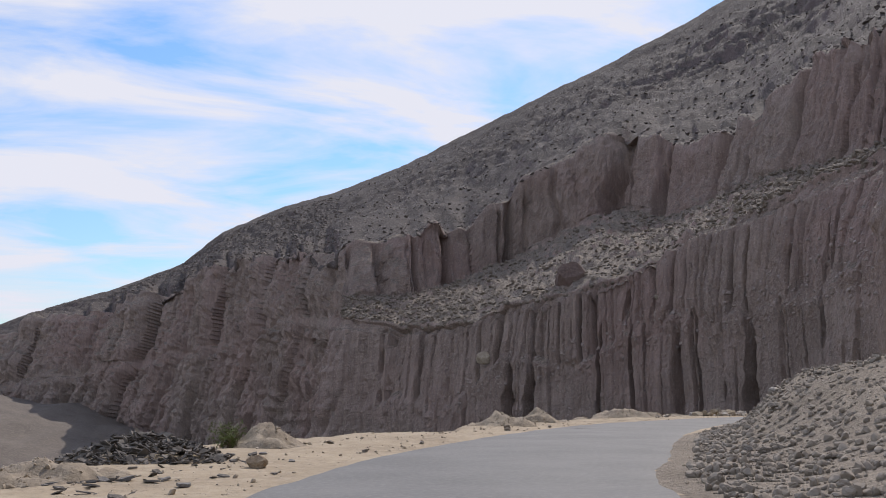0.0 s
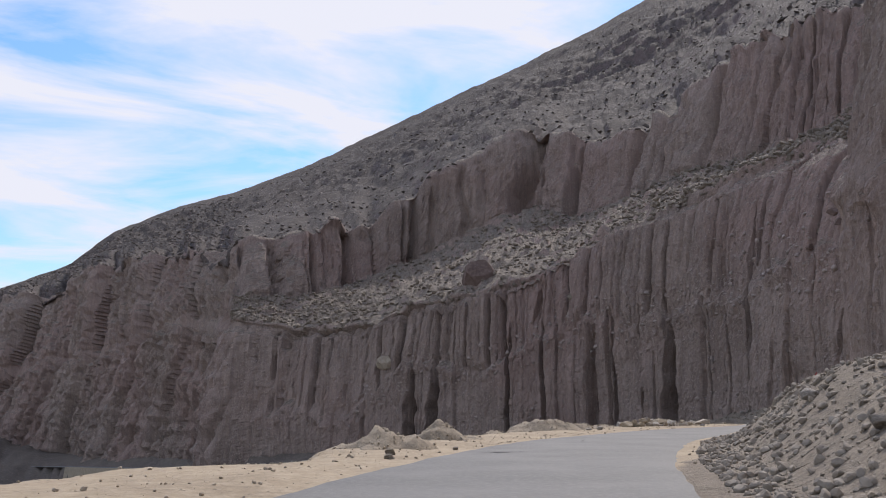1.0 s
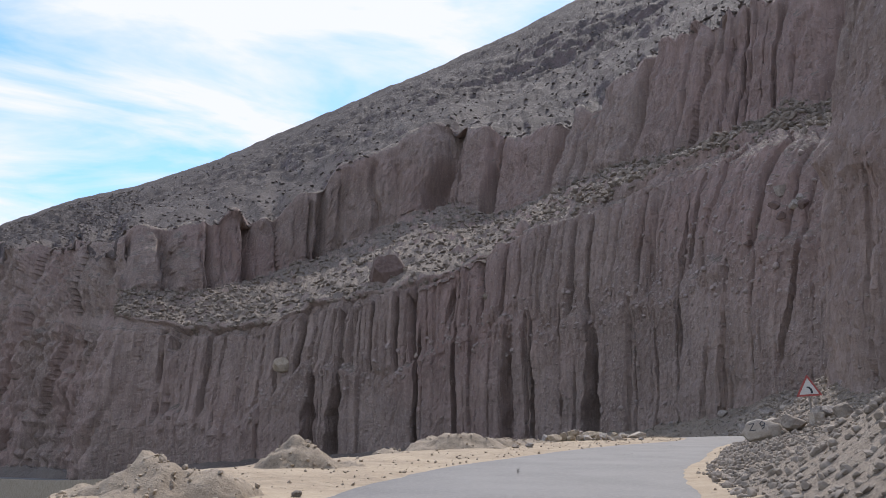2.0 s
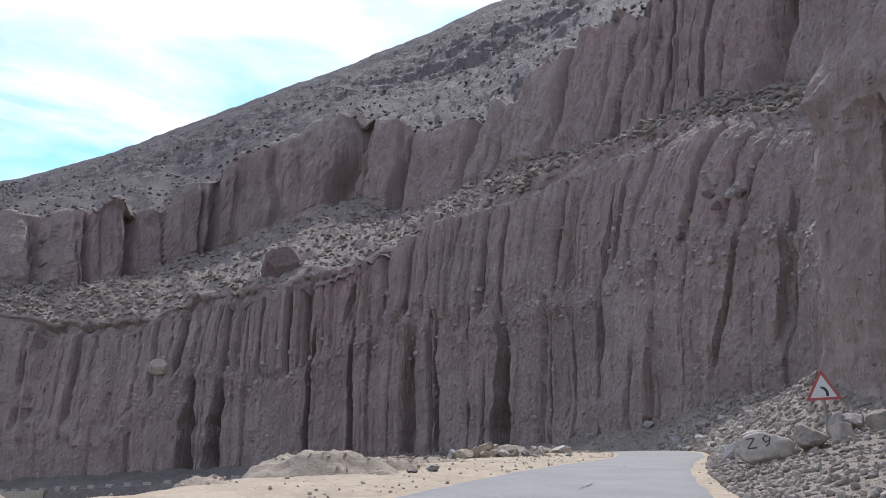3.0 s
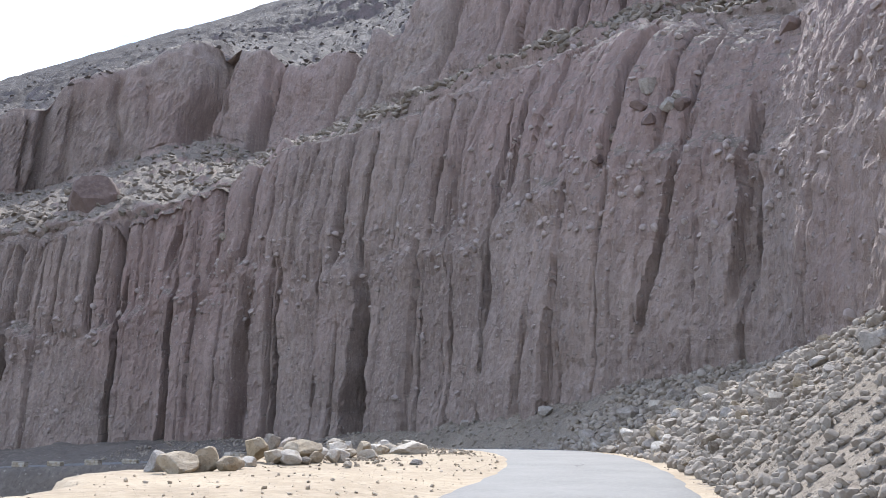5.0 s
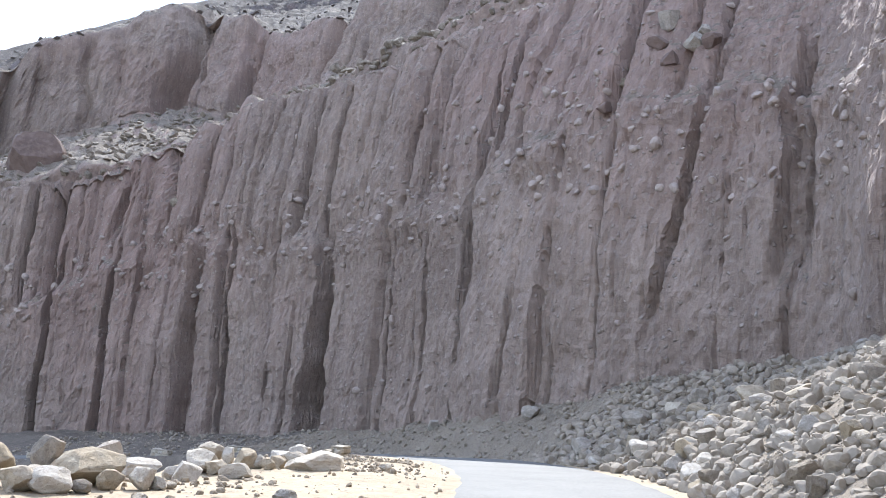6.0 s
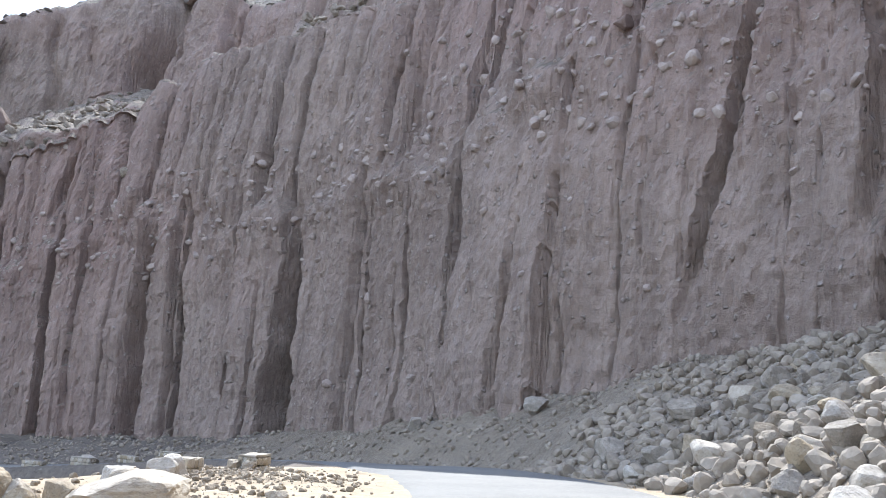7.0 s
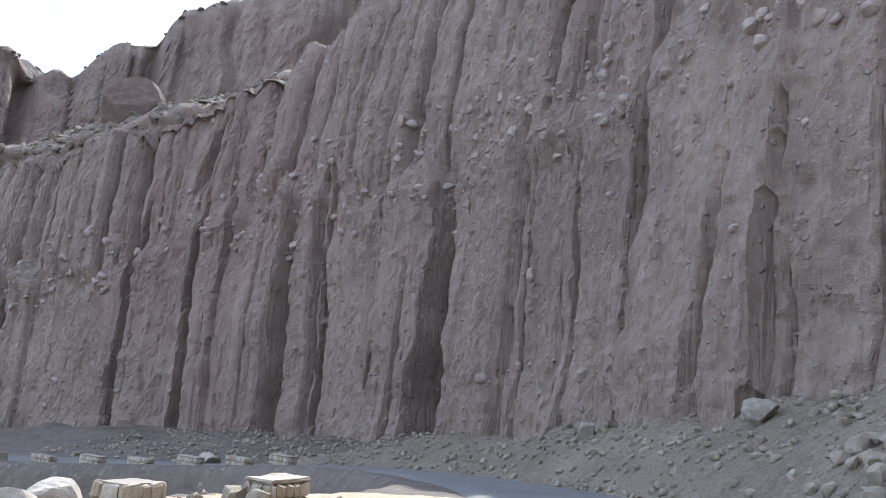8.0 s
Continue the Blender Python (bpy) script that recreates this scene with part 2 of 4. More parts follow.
def fbm(x, y, z, octaves=4, gain=0.5):
    total, amp = 0, 1.0
    for k in range(octaves):
        total = total + amp * perlin(x * 2 ** k + 17.3 * k, y * 2 ** k, z * 2 ** k)
        amp *= gain
    return total


def smooth(a):
    a = np.clip(a, 0, 1)
    return a * a * (3 - 2 * a)


# ---- meshes from arrays ----
def mesh_from(name, verts, faces, mat, shade=True):
    me = bpy.data.meshes.new(name)
    faces = np.asarray(faces, dtype=np.int32)
    me.vertices.add(len(verts))
    me.vertices.foreach_set("co", np.asarray(verts, dtype=np.float32).ravel())
    k = faces.shape[1]
    me.loops.add(faces.size)
    me.loops.foreach_set("vertex_index", faces.ravel())
    me.polygons.add(len(faces))
    me.polygons.foreach_set("loop_start", np.arange(0, faces.size, k, dtype=np.int32))
    me.polygons.foreach_set("loop_total", np.full(len(faces), k, dtype=np.int32))
    me.update(calc_edges=True)
    me.polygons.foreach_set("use_smooth", np.full(len(faces), shade, dtype=bool))
    me.materials.append(mat)
    return me


def grid_faces(rows, cols):
    i = np.arange(rows * cols).reshape(rows, cols)
    return np.stack([i[:-1, :-1], i[:-1, 1:], i[1:, 1:], i[1:, :-1]], axis=-1).reshape(-1, 4)


# ---- road line: x, y, height, half width ----
ROAD = np.array([
    (-6.5, -24.0, 0.2, 3.0), (-1.2, -6.0, 0.2, 3.0), (3.5, 11.6, 0.23, 2.75), (6.7, 19.2, 0.26, 3.0), (12.4, 29.8, 0.26, 2.95),
    (19.0, 39.8, 0.23, 2.95), (24.6, 46.0, 0.21, 2.75), (31.2, 52.9, 0.2, 2.4), (37.3, 58.8, 0.15, 2.2), (45.0, 66.2, 0.06, 2.2),
    (50.8, 73.0, 0.0, 2.35), (54.8, 79.5, -0.15, 2.4)])
ROAD_2 = np.array([
    (54.8, 79.5, -0.15, 2.4), (57.3, 85.5, -0.4, 2.3), (59.0, 91.0, -0.75, 2.2), (60.0, 98.0, -1.2, 2.2), (59.0, 105.0, -1.75, 2.2), (54.2, 113.5, -2.8, 2.2),
    (46.0, 124.0, -3.9, 2.2), (36.0, 140.0, -5.6, 2.2), (26.0, 160.0, -7.3, 2.2), (14.0, 190.0, -9.6, 2.2), (-2.0, 250.0, -12.6, 2.2),
    (-26.0, 308.0, -15.0, 2.2)])


def spline(points, step):
    """Catmull-Rom through the points, then even steps."""
    p = np.vstack([2 * points[0] - points[1], points, 2 * points[-1] - points[-2]])
    out = []
    for i in range(1, len(p) - 2):
        t = np.linspace(0, 1, 40, endpoint=False)[:, None]
        out.append(0.5 * (2 * p[i] + (p[i + 1] - p[i - 1]) * t + (2 * p[i - 1] - 5 * p[i] + 4 * p[i + 1] - p[i + 2]) * t ** 2
                          + (3 * p[i] - p[i - 1] - 3 * p[i + 1] + p[i + 2]) * t ** 3))
    q = np.vstack(out + [points[-1:]])
    d = np.concatenate([[0], np.cumsum(np.linalg.norm(np.diff(q[:, :2], axis=0), axis=1))])
    s = np.arange(0, d[-1], step)
    return np.stack([np.interp(s, d, q[:, k]) for k in range(q.shape[1])], axis=1)


WHOLE = spline(np.vstack([ROAD, ROAD_2[1:]]), 0.5)
SPLIT = int(np.argmin(np.hypot(WHOLE[:, 0] - 58.2, WHOLE[:, 1] - 88.0)))
WHOLE_DIR = np.gradient(WHOLE[:, :2], axis=0)
WHOLE_DIR /= np.linalg.norm(WHOLE_DIR, axis=1)[:, None]

# foot of the cliff, seen from above
FOOT = np.array([
    (6, -30, -1), (17, 6, -1), (32.5, 34, -1), (41, 53.6, -0.5), (50, 59, 0), (59.5, 66.5, 0), (67, 75, 0), (66.3, 86, 0), (66, 93, 0),
    (67.2, 101, -1), (66.6, 113, -2), (63.2, 122, -3), (59, 130, -3.5), (54, 136, -4), (48, 144, -5), (43, 152, -6), (35.5, 162, -7), (26, 176, -9),
    (16, 187, -10), (5, 249, -13), (-12, 299, -14), (-28, 341, -15), (-61, 387, -15), (-99, 423, -16), (-152, 460, -17)], dtype=float)
FOOT_LINE = spline(FOOT, 0.5)


def nearest(line, x, y):
    """Index of the nearest point of the line, and the distance: first among every eighth point, then round it."""
    xf, yf = x.ravel(), y.ravel()
    idx = np.empty(x.size, dtype=np.int64)
    coarse = line[::8, :2]
    for a in range(0, x.size, 20000):
        xs, ys = xf[a:a + 20000, None], yf[a:a + 20000, None]
        i = 8 * ((xs - coarse[None, :, 0]) ** 2 + (ys - coarse[None, :, 1]) ** 2).argmin(axis=1)
        near = np.clip(i[:, None] + np.arange(-8, 9), 0, len(line) - 1)
        j = ((xs - line[near, 0]) ** 2 + (ys - line[near, 1]) ** 2).argmin(axis=1)
        idx[a:a + 20000] = near[np.arange(len(j)), j]
    dist = np.hypot(xf - line[idx, 0], yf - line[idx, 1])
    return idx.reshape(x.shape), dist.reshape(x.shape)


# width of the sandy verge on the ravine's side, along the road
VERGE_Y = (10, 24, 27, 28.8, 31, 34, 37, 41, 43, 46, 52, 58, 61, 72, 77, 80.5, 83, 87)
VERGE_W = (5.4, 5.3, 3.9, 2.0, 2.5, 3.4, 4.1, 4.3, 3.6, 4.5, 4.5, 4.9, 7.3, 6.0, 5.0, 3.6, 2.5, 1.2)


def ground(x, y):
    """Height of the ground: road bench, sandy verge, ravine on its left, talus up to the cliff on its right."""
    x, y = np.asarray(x, float), np.asarray(y, float)
    n1 = fbm(x * 0.22, y * 0.22, 0.3, 4)
    n2 = fbm(x * 1.1, y * 1.1, 4.7, 3)
    floor = -9.0 - 0.055 * np.clip(y - 60, 0, 200) + 1.2 * fbm(x * 0.03, y * 0.03, 9.1, 4) + 0.25 * n1
    fan = 10.0 - 0.21 * np.hypot(x + 125, y - 385) + 2.6 * fbm(x * 0.05, y * 0.05, 2.1, 5, 0.6)
    floor = np.maximum(floor, fan + 0.8 * n1)
    df = nearest(FOOT_LINE, x, y)[1]
    z = floor
    for leg in (0, 1):
        sel = slice(0, SPLIT) if leg == 0 else slice(SPLIT, None)
        line, way = WHOLE[sel], WHOLE_DIR[sel]
        i, dist = nearest(line, x, y)
        rx, ry = x - line[i, 0], y - line[i, 1]
        side = rx * way[i, 1] - ry * way[i, 0]
        d = np.where(side >= 0, dist, -dist)
        zc, hw = line[i, 2], line[i, 3]
        bank = 0.03 * smooth((line[i, 1] - 48) / 16) * (1 - smooth((line[i, 1] - 84) / 10)) if leg == 0 else 0 * zc
        zr = zc + bank * np.clip(d, -7.0, 4)
        verge = np.clip((np.abs(d) - hw) / 1.2, 0, 1)
        # left: sandy verge, low berm, then the drop
        width = (np.interp(line[i, 1], VERGE_Y, VERGE_W) + 0.35 * n1) if leg == 0 else np.interp(line[i, 1], [135, 155], [1.1, 0.3]) + 0.05 * n1
        out = -d - hw - width
        steep = 0.95 if leg == 0 else np.interp(line[i, 1], [135, 155], [1.5, 5.0])
        left = zr + verge * (0.05 + 0.10 * n1 + 0.012 * n2 + 0.0 * d) - steep * np.maximum(out, 0) * smooth(out / 1.5 + 0.25) + 0.35 * n1 * smooth(out)
        left = np.maximum(left, floor)
        # right: verge and talus
        toe = np.interp(line[i, 1], [0, 18, 28, 60, 75], [2.2, 1.6, 0.45, 0.4, 0.5])
        power = np.interp(line[i, 1], [0, 18, 28, 56, 62, 75], [1.5, 1.4, 1.15, 1.15, 0.95, 0.9])
        gap = np.maximum(d + df - hw - toe, 0.5)
        frac = np.clip((d - hw - toe) / gap, 0, 1)
        if leg == 0:
            top = np.interp(line[i, 1], [-30, 20, 40, 50, 56, 64, 72, 80, 90], [2.6, 3.0, 2.6, 2.3, 2.2, 3.7, 5.1, 4.9, 3.2])
        else:
            top = np.interp(line[i, 1], [84, 92, 104, 130, 300], [3.8, 2.8, 1.3, 1.6, 2.5])
        right = zr + verge * (0.04 + 0.05 * n1 + 0.03 * n2) + top * frac ** power + frac * (0.45 * n1 + 0.12 * n2)
        # a bank of gravel heaped along the road's right side
        if leg == 0:
            right = right + (1 - 0.75 * smooth((d - hw - 3.6) / 4.5)) * 1.15 * np.interp(line[i, 1], [4, 18, 26, 36, 41], [0.2, 0.35, 1.15, 1.15, 0]) * smooth((d - hw - 0.7) / np.interp(line[i, 1], [18, 26], [4.2, 2.8])) * (1 + 0.3 * n1)
        z_leg = np.where(d < 0, left, right)
        far = np.maximum(z_leg, floor)
        if leg == 0:
            z, right0, i0 = far, d >= 0, dist
        else:
            use = np.where(right0 & (d >= 0), np.where(dist < i0, far, z), np.maximum(z, far))
            use = np.where((d < 0) & right0 & (dist > i0), z, use)
            z = use
    # the bend down to the lower road lies open
    i, dist = nearest(WHOLE, x, y)
    bend = (1 - smooth((dist - WHOLE[i, 3] - 0.35) / 1.6)) * smooth((WHOLE[i, 1] - 80) / 4) * (i < SPLIT + 120)
    return z * (1 - bend) + np.minimum(z, WHOLE[i, 2] - 0.02 + 0.03 * n1 - 0.09 * (1 - smooth((dist - WHOLE[i, 3] + 0.1) / 0.5))) * bend


# sheet with finer lines where the camera passes
def lines(lo, a, b, hi, step, more, half=0.9, grow=1.16):
    """Even lines from a to b, coarser ones as far as more, then ever wider."""
    mid = list(np.arange(min(a, more), a, half)) + list(np.arange(a, b, step)) + list(np.arange(b, max(b, more), half))
    left, right = [], []
    w, p = (half if more < a else step), mid[0]
    while p > lo:
        w *= grow
        p -= w
        left.append(p)
    w, p = (half if more > b else step), mid[-1]
    while p < hi:
        w *= grow
        p += w
        right.append(p)
    return np.array(left[::-1] + mid + right)


GX = lines(-2500, -7.0, 68.0, 2500, 0.24, -45.0)
GY = lines(-2500, 0.0, 118.0, 2500, 0.24, 250.0)
gx, gy = np.meshgrid(GX, GY)
gz = ground(gx, gy)
ground_ob = new("ground", mesh_from("ground", np.stack([gx, gy, gz], -1).reshape(-1, 3), grid_faces(len(GY), len(GX)), SAND))
for extra in (TALUS, SHADED_DUST):
    ground_ob.data.materials.append(extra)
fx, fy = (0.25 * (a[:-1, :-1] + a[1:, :-1] + a[:-1, 1:] + a[1:, 1:]) for a in (gx, gy))
wi, wd = nearest(WHOLE, fx, fy)
wside = (fx - WHOLE[wi, 0]) * WHOLE_DIR[wi, 1] - (fy - WHOLE[wi, 1]) * WHOLE_DIR[wi, 0]
ragged = 0.9 * fbm(fx * 0.5, fy * 0.5, 6.3, 4, 0.6)
zone = np.zeros(fx.shape, dtype=np.int32)
zone[(wside > 0) & (wd > WHOLE[wi, 3] + np.interp(fy, [24, 34], [-0.5, 0.5]) + 0.4 * ragged)] = 1
zone[(wside < 0) & (wd > WHOLE[wi, 3] + np.where(wi < SPLIT, np.interp(WHOLE[wi, 1], VERGE_Y, VERGE_W) + 0.6, 1.0) + ragged)] = 2
zone[(fy > 112) | ((wside < 0) & (wi > SPLIT - 8))] = 2
ground_ob.data.polygons.foreach_set("material_index", zone.ravel())
tagged(ground_ob, "pale sandy gravel ground with ravine and talus", "ground", kind="structure")

# road: strip with worn, uneven edges, a little proud of the ground
ri = np.arange(0, len(WHOLE))
rs = WHOLE[ri]
rn = np.stack([WHOLE_DIR[ri, 1], -WHOLE_DIR[ri, 0]], axis=1)
lat = np.linspace(-1, 1, 15)
edge = 0.10 * perlin(rs[:, 0] * 0.5, rs[:, 1] * 0.5, 3.3) + 0.07 * perlin(rs[:, 0] * 2.1, rs[:, 1] * 2.1, 8.8)
off = lat[None, :] * (rs[:, 3] + 0.06 + edge)[:, None]
px, py = rs[:, 0, None] + rn[:, 0, None] * off, rs[:, 1, None] + rn[:, 1, None] * off
bank = (0.035 * smooth((rs[:, 1] - 48) / 16) * (1 - smooth((rs[:, 1] - 84) / 10)) * (np.arange(len(WHOLE)) < SPLIT))[:, None]
pz = rs[:, 2, None] + bank * off + 0.035 - 0.012 * lat[None, :] ** 2 + 0.008 * perlin(px * 0.7, py * 0.7, 1.1)
pz[:, 0] -= 0.09
pz[:, -1] -= 0.09
road_ob = new("road", mesh_from("road", np.stack([px, py, pz], -1).reshape(-1, 3), grid_faces(len(rs), 15)[:, ::-1], ASPHALT))
tagged(road_ob, "worn grey asphalt road with broken edges", "road", kind="structure")

def crack(x, y, yaw, length, wide, seed):
    rnd = np.random.RandomState(seed)
    u = np.linspace(-0.5, 0.5, 26)
    mid = np.cumsum(rnd.normal(size=26)) * 0.025
    w = wide * (1 - (2 * u) ** 2) * rnd.uniform(0.5, 1.3, 26) + 0.004
    c, s_ = math.cos(radians(yaw)), math.sin(radians(yaw))
    pts = []
    for sg in (-1, 1):
        lx, ly = u * length, mid + sg * w / 2
        pts.append(np.stack([x + c * lx - s_ * ly, y + s_ * lx + c * ly], 1))
    xy = np.vstack(pts)
    i_, d_ = nearest(WHOLE, xy[:, 0], xy[:, 1])
    z = WHOLE[i_, 2] + 0.041
    ob = new("road_crack", mesh_from("road_crack", np.c_[xy, z], grid_faces(2, 26), TAR))
    ob.parent = road_ob
    return ob


for k, args in enumerate([(13.1, 34.0, 5, 1.5, 0.16), (14.9, 33.0, -8, 2.6, 0.03), (18.6, 40.4, 60, 2.2, 0.03), (26.0, 47.2, 45, 2.4, 0.03),
                          (46.2, 67.6, 48, 2.5, 0.03), (33.0, 54.2, 50, 2.0, 0.04)]):
    crack(*args, 900 + k)

# ---- the mountain: lines along it, from its foot to its ridge ----
SHOULDER = np.array([
    (9, -31, 20), (20, 5, 20), (36, 32, 20), (42.5, 53, 25), (56, 57.5, 26), (68, 67.5, 26), (74, 79, 25), (73, 88.5, 27), (71.5, 94.5, 28),
    (71, 101.5, 28), (67.8, 113.3, 26), (65.6, 122.2, 24.6), (62.2, 130.2, 23.4), (55.8, 136, 19.6), (49, 144, 17.2), (44.3, 152, 16.6), (36.3, 162, 13.5),
    (27.2, 176.5, 14), (16.6, 187.5, 15.5), (6.2, 250, 20), (-10, 300, 17), (-25.5, 343, 15.5), (-58, 389, 12.5), (-96, 426, 6), (-148, 464, 1)], dtype=float)
RIM = np.array([
    (16, -34, 31), (27, 1, 31), (43, 27, 31), (47, 48.5, 31), (63, 55, 30), (74, 68, 29), (77, 82, 28.5), (77.3, 94, 31.2), (77.6, 98, 31.8),
    (75.1, 103, 30.8), (71.3, 113, 28.9), (69.4, 121.6, 27.2), (66, 131, 25.6), (59, 135, 21.2), (51.8, 143, 19), (46.9, 151, 18.7), (38.2, 161, 15.4),
    (29.2, 176, 15.5), (17.6, 188, 17.9), (7.6, 251, 23.1), (-8.8, 301, 19.8), (-24, 344, 18), (-56, 390.7, 15.2), (-94, 428, 8.6), (-146, 466, 3.5)], dtype=float)
BENCH = np.array([
    (30, -40, 38), (42, -6, 38), (55, 20, 38), (64, 38, 38), (80, 58, 37), (87, 75, 36), (88, 88, 34.6),
    (88.9, 100.7, 38), (86, 106, 36.5), (83.8, 111, 35.2), (87.7, 125.5, 37.6), (88, 141, 40), (88, 155.6, 39.8), (87, 177.6, 40),
    (81.8, 193.7, 45), (62, 207, 35), (48, 203, 29.5), (33, 195, 23), (18, 192.1, 24), (7.6, 256, 30.1), (-9.2, 306, 29.3),
    (-24.8, 349, 27.5), (-57.2, 395.1, 24), (-95.6, 433, 17.5), (-150, 477, 7.5)])
CREST = np.array([
    (35, -41.7, 58.8), (47, -7.7, 55.4), (60.5, 17.9, 53.3), (69.9, 36.7, 52.6), (85.9, 59.7, 52.4), (92, 77.1, 52.7), (93, 90.1, 51.3),
    (93.7, 103.9, 55.9), (91.5, 109.8, 56.5), (89.8, 115.5, 57), (94, 132, 62.1), (92.9, 145.8, 56.6), (94.1, 162.3, 54.7), (91.3, 181.3, 57.6),
    (83, 197.7, 66), (66.2, 206, 55.2), (50.3, 206.5, 43), (35, 199.5, 39.5), (18.8, 200.5, 36.4), (7.7, 266, 44.2), (-10, 316, 48.6),
    (-26.3, 359, 46.8), (-59.5, 404, 41.8), (-99, 443, 35.6), (-157, 495, 18.9)])
RIDGE = np.array([
    (120, -70, 115), (135, -45, 118), (150, -10, 120), (165, 40, 120), (170, 90, 118), (172, 115, 116), (176, 133, 115), (200, 180, 139.5),
    (210, 207, 150), (219, 234, 160), (232, 290, 182), (224, 328, 185.7), (210.7, 351.7, 184.7), (190.5, 377.4, 174.8), (163.2, 403.5, 163),
    (138.6, 425.5, 153.5), (107, 453.4, 141), (72, 479, 126), (42.4, 499.6, 116), (11.9, 520, 109.5), (-19.6, 532, 97.5), (-41, 537, 78.5), (-82.6, 551, 63.5),
    (-131, 580, 52.4), (-190, 596, 27.5)])

arc = np.concatenate([[0], np.cumsum(np.linalg.norm(np.diff(FOOT[:, :2], axis=0), axis=1))])
A3, A15, A17 = arc[3] - 6, arc[15], arc[17]
S = np.concatenate([np.arange(0, A3, 1.0), np.arange(A3, A15, 0.15), np.arange(A15, A17, 0.3), np.arange(A17, arc[-1], 0.7)])


def along(feature):
    """The line through the feature's points, as a function of the length along the foot, rounded at its corners."""
    fine = np.arange(0, arc[-1], 0.5)
    out = []
    for k in range(3):
        v = np.interp(fine, arc, feature[:, k])
        kern = np.hanning(11)
        kern /= kern.sum()
        v = np.convolve(np.pad(v, 5, mode="edge"), kern, mode="valid")
        out.append(np.interp(S, fine, v))
    return np.stack(out, axis=1)


DEEP = FOOT - np.array([0, 0, 3.0])
DEEP[16:, 2] -= 9.0
BACKSIDE = RIDGE + np.array([60, 40, -60.0])
levels = [along(f) for f in (DEEP, SHOULDER, RIM, BENCH, CREST, RIDGE, BACKSIDE)]
ROWS = [120, 56, 46, 64, 110, 5]
cuts = np.concatenate([[0], np.cumsum(ROWS)])
V = np.concatenate([k + np.arange(r) / r for k, r in enumerate(ROWS)] + [[len(ROWS)]])
base = np.empty((len(V), len(S), 3))
for r, v in enumerate(V):
    k = min(int(v), len(ROWS) - 1)
    f = v - k
    # the lowest face stands upright and only leans back near its top; the mountainside is hollow
    fh = f ** 3 if k == 0 else f
    fz = f ** 1.22 if k == 4 else f
    base[r, :, :2] = levels[k][:, :2] * (1 - fh) + levels[k + 1][:, :2] * fh
    base[r, :, 2] = levels[k][:, 2] * (1 - fz) + levels[k + 1][:, 2] * fz
# round the corners of the profile a little
for _ in range(3):
    base[1:-1] = 0.25 * base[:-2] + 0.5 * base[1:-1] + 0.25 * base[2:]
du = np.gradient(base, axis=1)
dv = np.gradient(base, axis=0)
nrm = np.cross(dv, du)
nrm /= np.linalg.norm(nrm, axis=2)[..., None] + 1e-9
vv = np.repeat(V[:, None], len(S), axis=1)
ss = np.repeat(S[None, :], len(V), axis=0)
bx, by, bz = base[..., 0], base[..., 1], base[..., 2]

# the face breaks along upright joints into flat panels that stand at different depths, with clefts between them
warp = 0.7 * perlin(ss * 0.06, bz * 0.05, 2.2) + 0.22 * perlin(ss * 0.3, bz * 0.12, 5.1) + 0.10 * perlin(ss * 1.1, bz * 0.5, 8.4)
# features stand upright: slide them back by how far the face has leant along its foot
tan_low, tan_high = (np.gradient(levels[k][:, :2], S, axis=0) for k in (0, 3))
upright_low = ((base[..., :2] - levels[0][None, :, :2]) * tan_low[None]).sum(-1) / ((tan_low ** 2).sum(-1)[None] + 0.05)
upright_high = ((base[..., :2] - levels[3][None, :, :2]) * tan_high[None]).sum(-1) / ((tan_high ** 2).sum(-1)[None] + 0.05)
upright_low, upright_high = np.clip(upright_low, -4, 4), np.clip(upright_high, -4, 4)
sw = ss + warp + upright_low


def panels(coord, seed, lo, hi, step, cleft, half, worn):
    """Panels lo to hi wide: step, how far they stand apart; cleft and half, depth and half width of the gaps; worn, rounding of their edges."""
    rnd = np.random.RandomState(seed)
    n = int(2 * (arc[-1] + 220) / (lo + hi)) + 40
    joint = np.cumsum(rnd.uniform(lo, hi, n)) - 60
    out, tilt = rnd.normal(0, step, n), rnd.normal(0, 0.8 * step, n)
    deep, wide_ = cleft * rnd.uniform(0, 1, n) ** 3.5, half * rnd.uniform(0.6, 1.6, n)
    i = np.clip(np.searchsorted(joint, coord) - 1, 0, n - 2)
    a, b = coord - joint[i], joint[i + 1] - coord
    u = a / (a + b)
    face = out[i] * (0.65 + 0.7 * perlin(i * 3.7, bz * 0.09, seed * 1.3)) + tilt[i] * (u - 0.5)
    gap = np.maximum(deep[i] * np.exp(-(a / wide_[i]) ** 2), deep[i + 1] * np.exp(-(b / wide_[i + 1]) ** 2))
    return face - gap - worn * (1 - smooth(np.minimum(a, b) / (1.4 * worn))) ** 2


def pillars(coord, width, seed, sharp=0.5):
    u = coord / width + 0.85 * perlin(coord / (2.6 * width), seed, 0.5)
    return np.abs(np.sin(np.pi * u)) ** sharp


low = smooth((2.0 - vv) / 0.15)
vlow = np.clip(vv, 0, 2)
seam = 0.60 + 0.12 * perlin(ss * 0.05, 3.1, 0.2) + 0.05 * perlin(ss * 0.31, 5.1, 0.2)
upper_tier = smooth((vlow - seam) / 0.06)
busy = smooth(0.5 + 1.6 * perlin(ss * 0.11, 7.7, bz * 0.03))
face_low = panels(sw, 51, 2.6, 7.5, 0.36, 0.8, 0.16, 0.2) + (0.2 + 0.6 * busy) * panels(sw, 52, 0.7, 2.4, 0.09, 0.4, 0.11, 0.1)
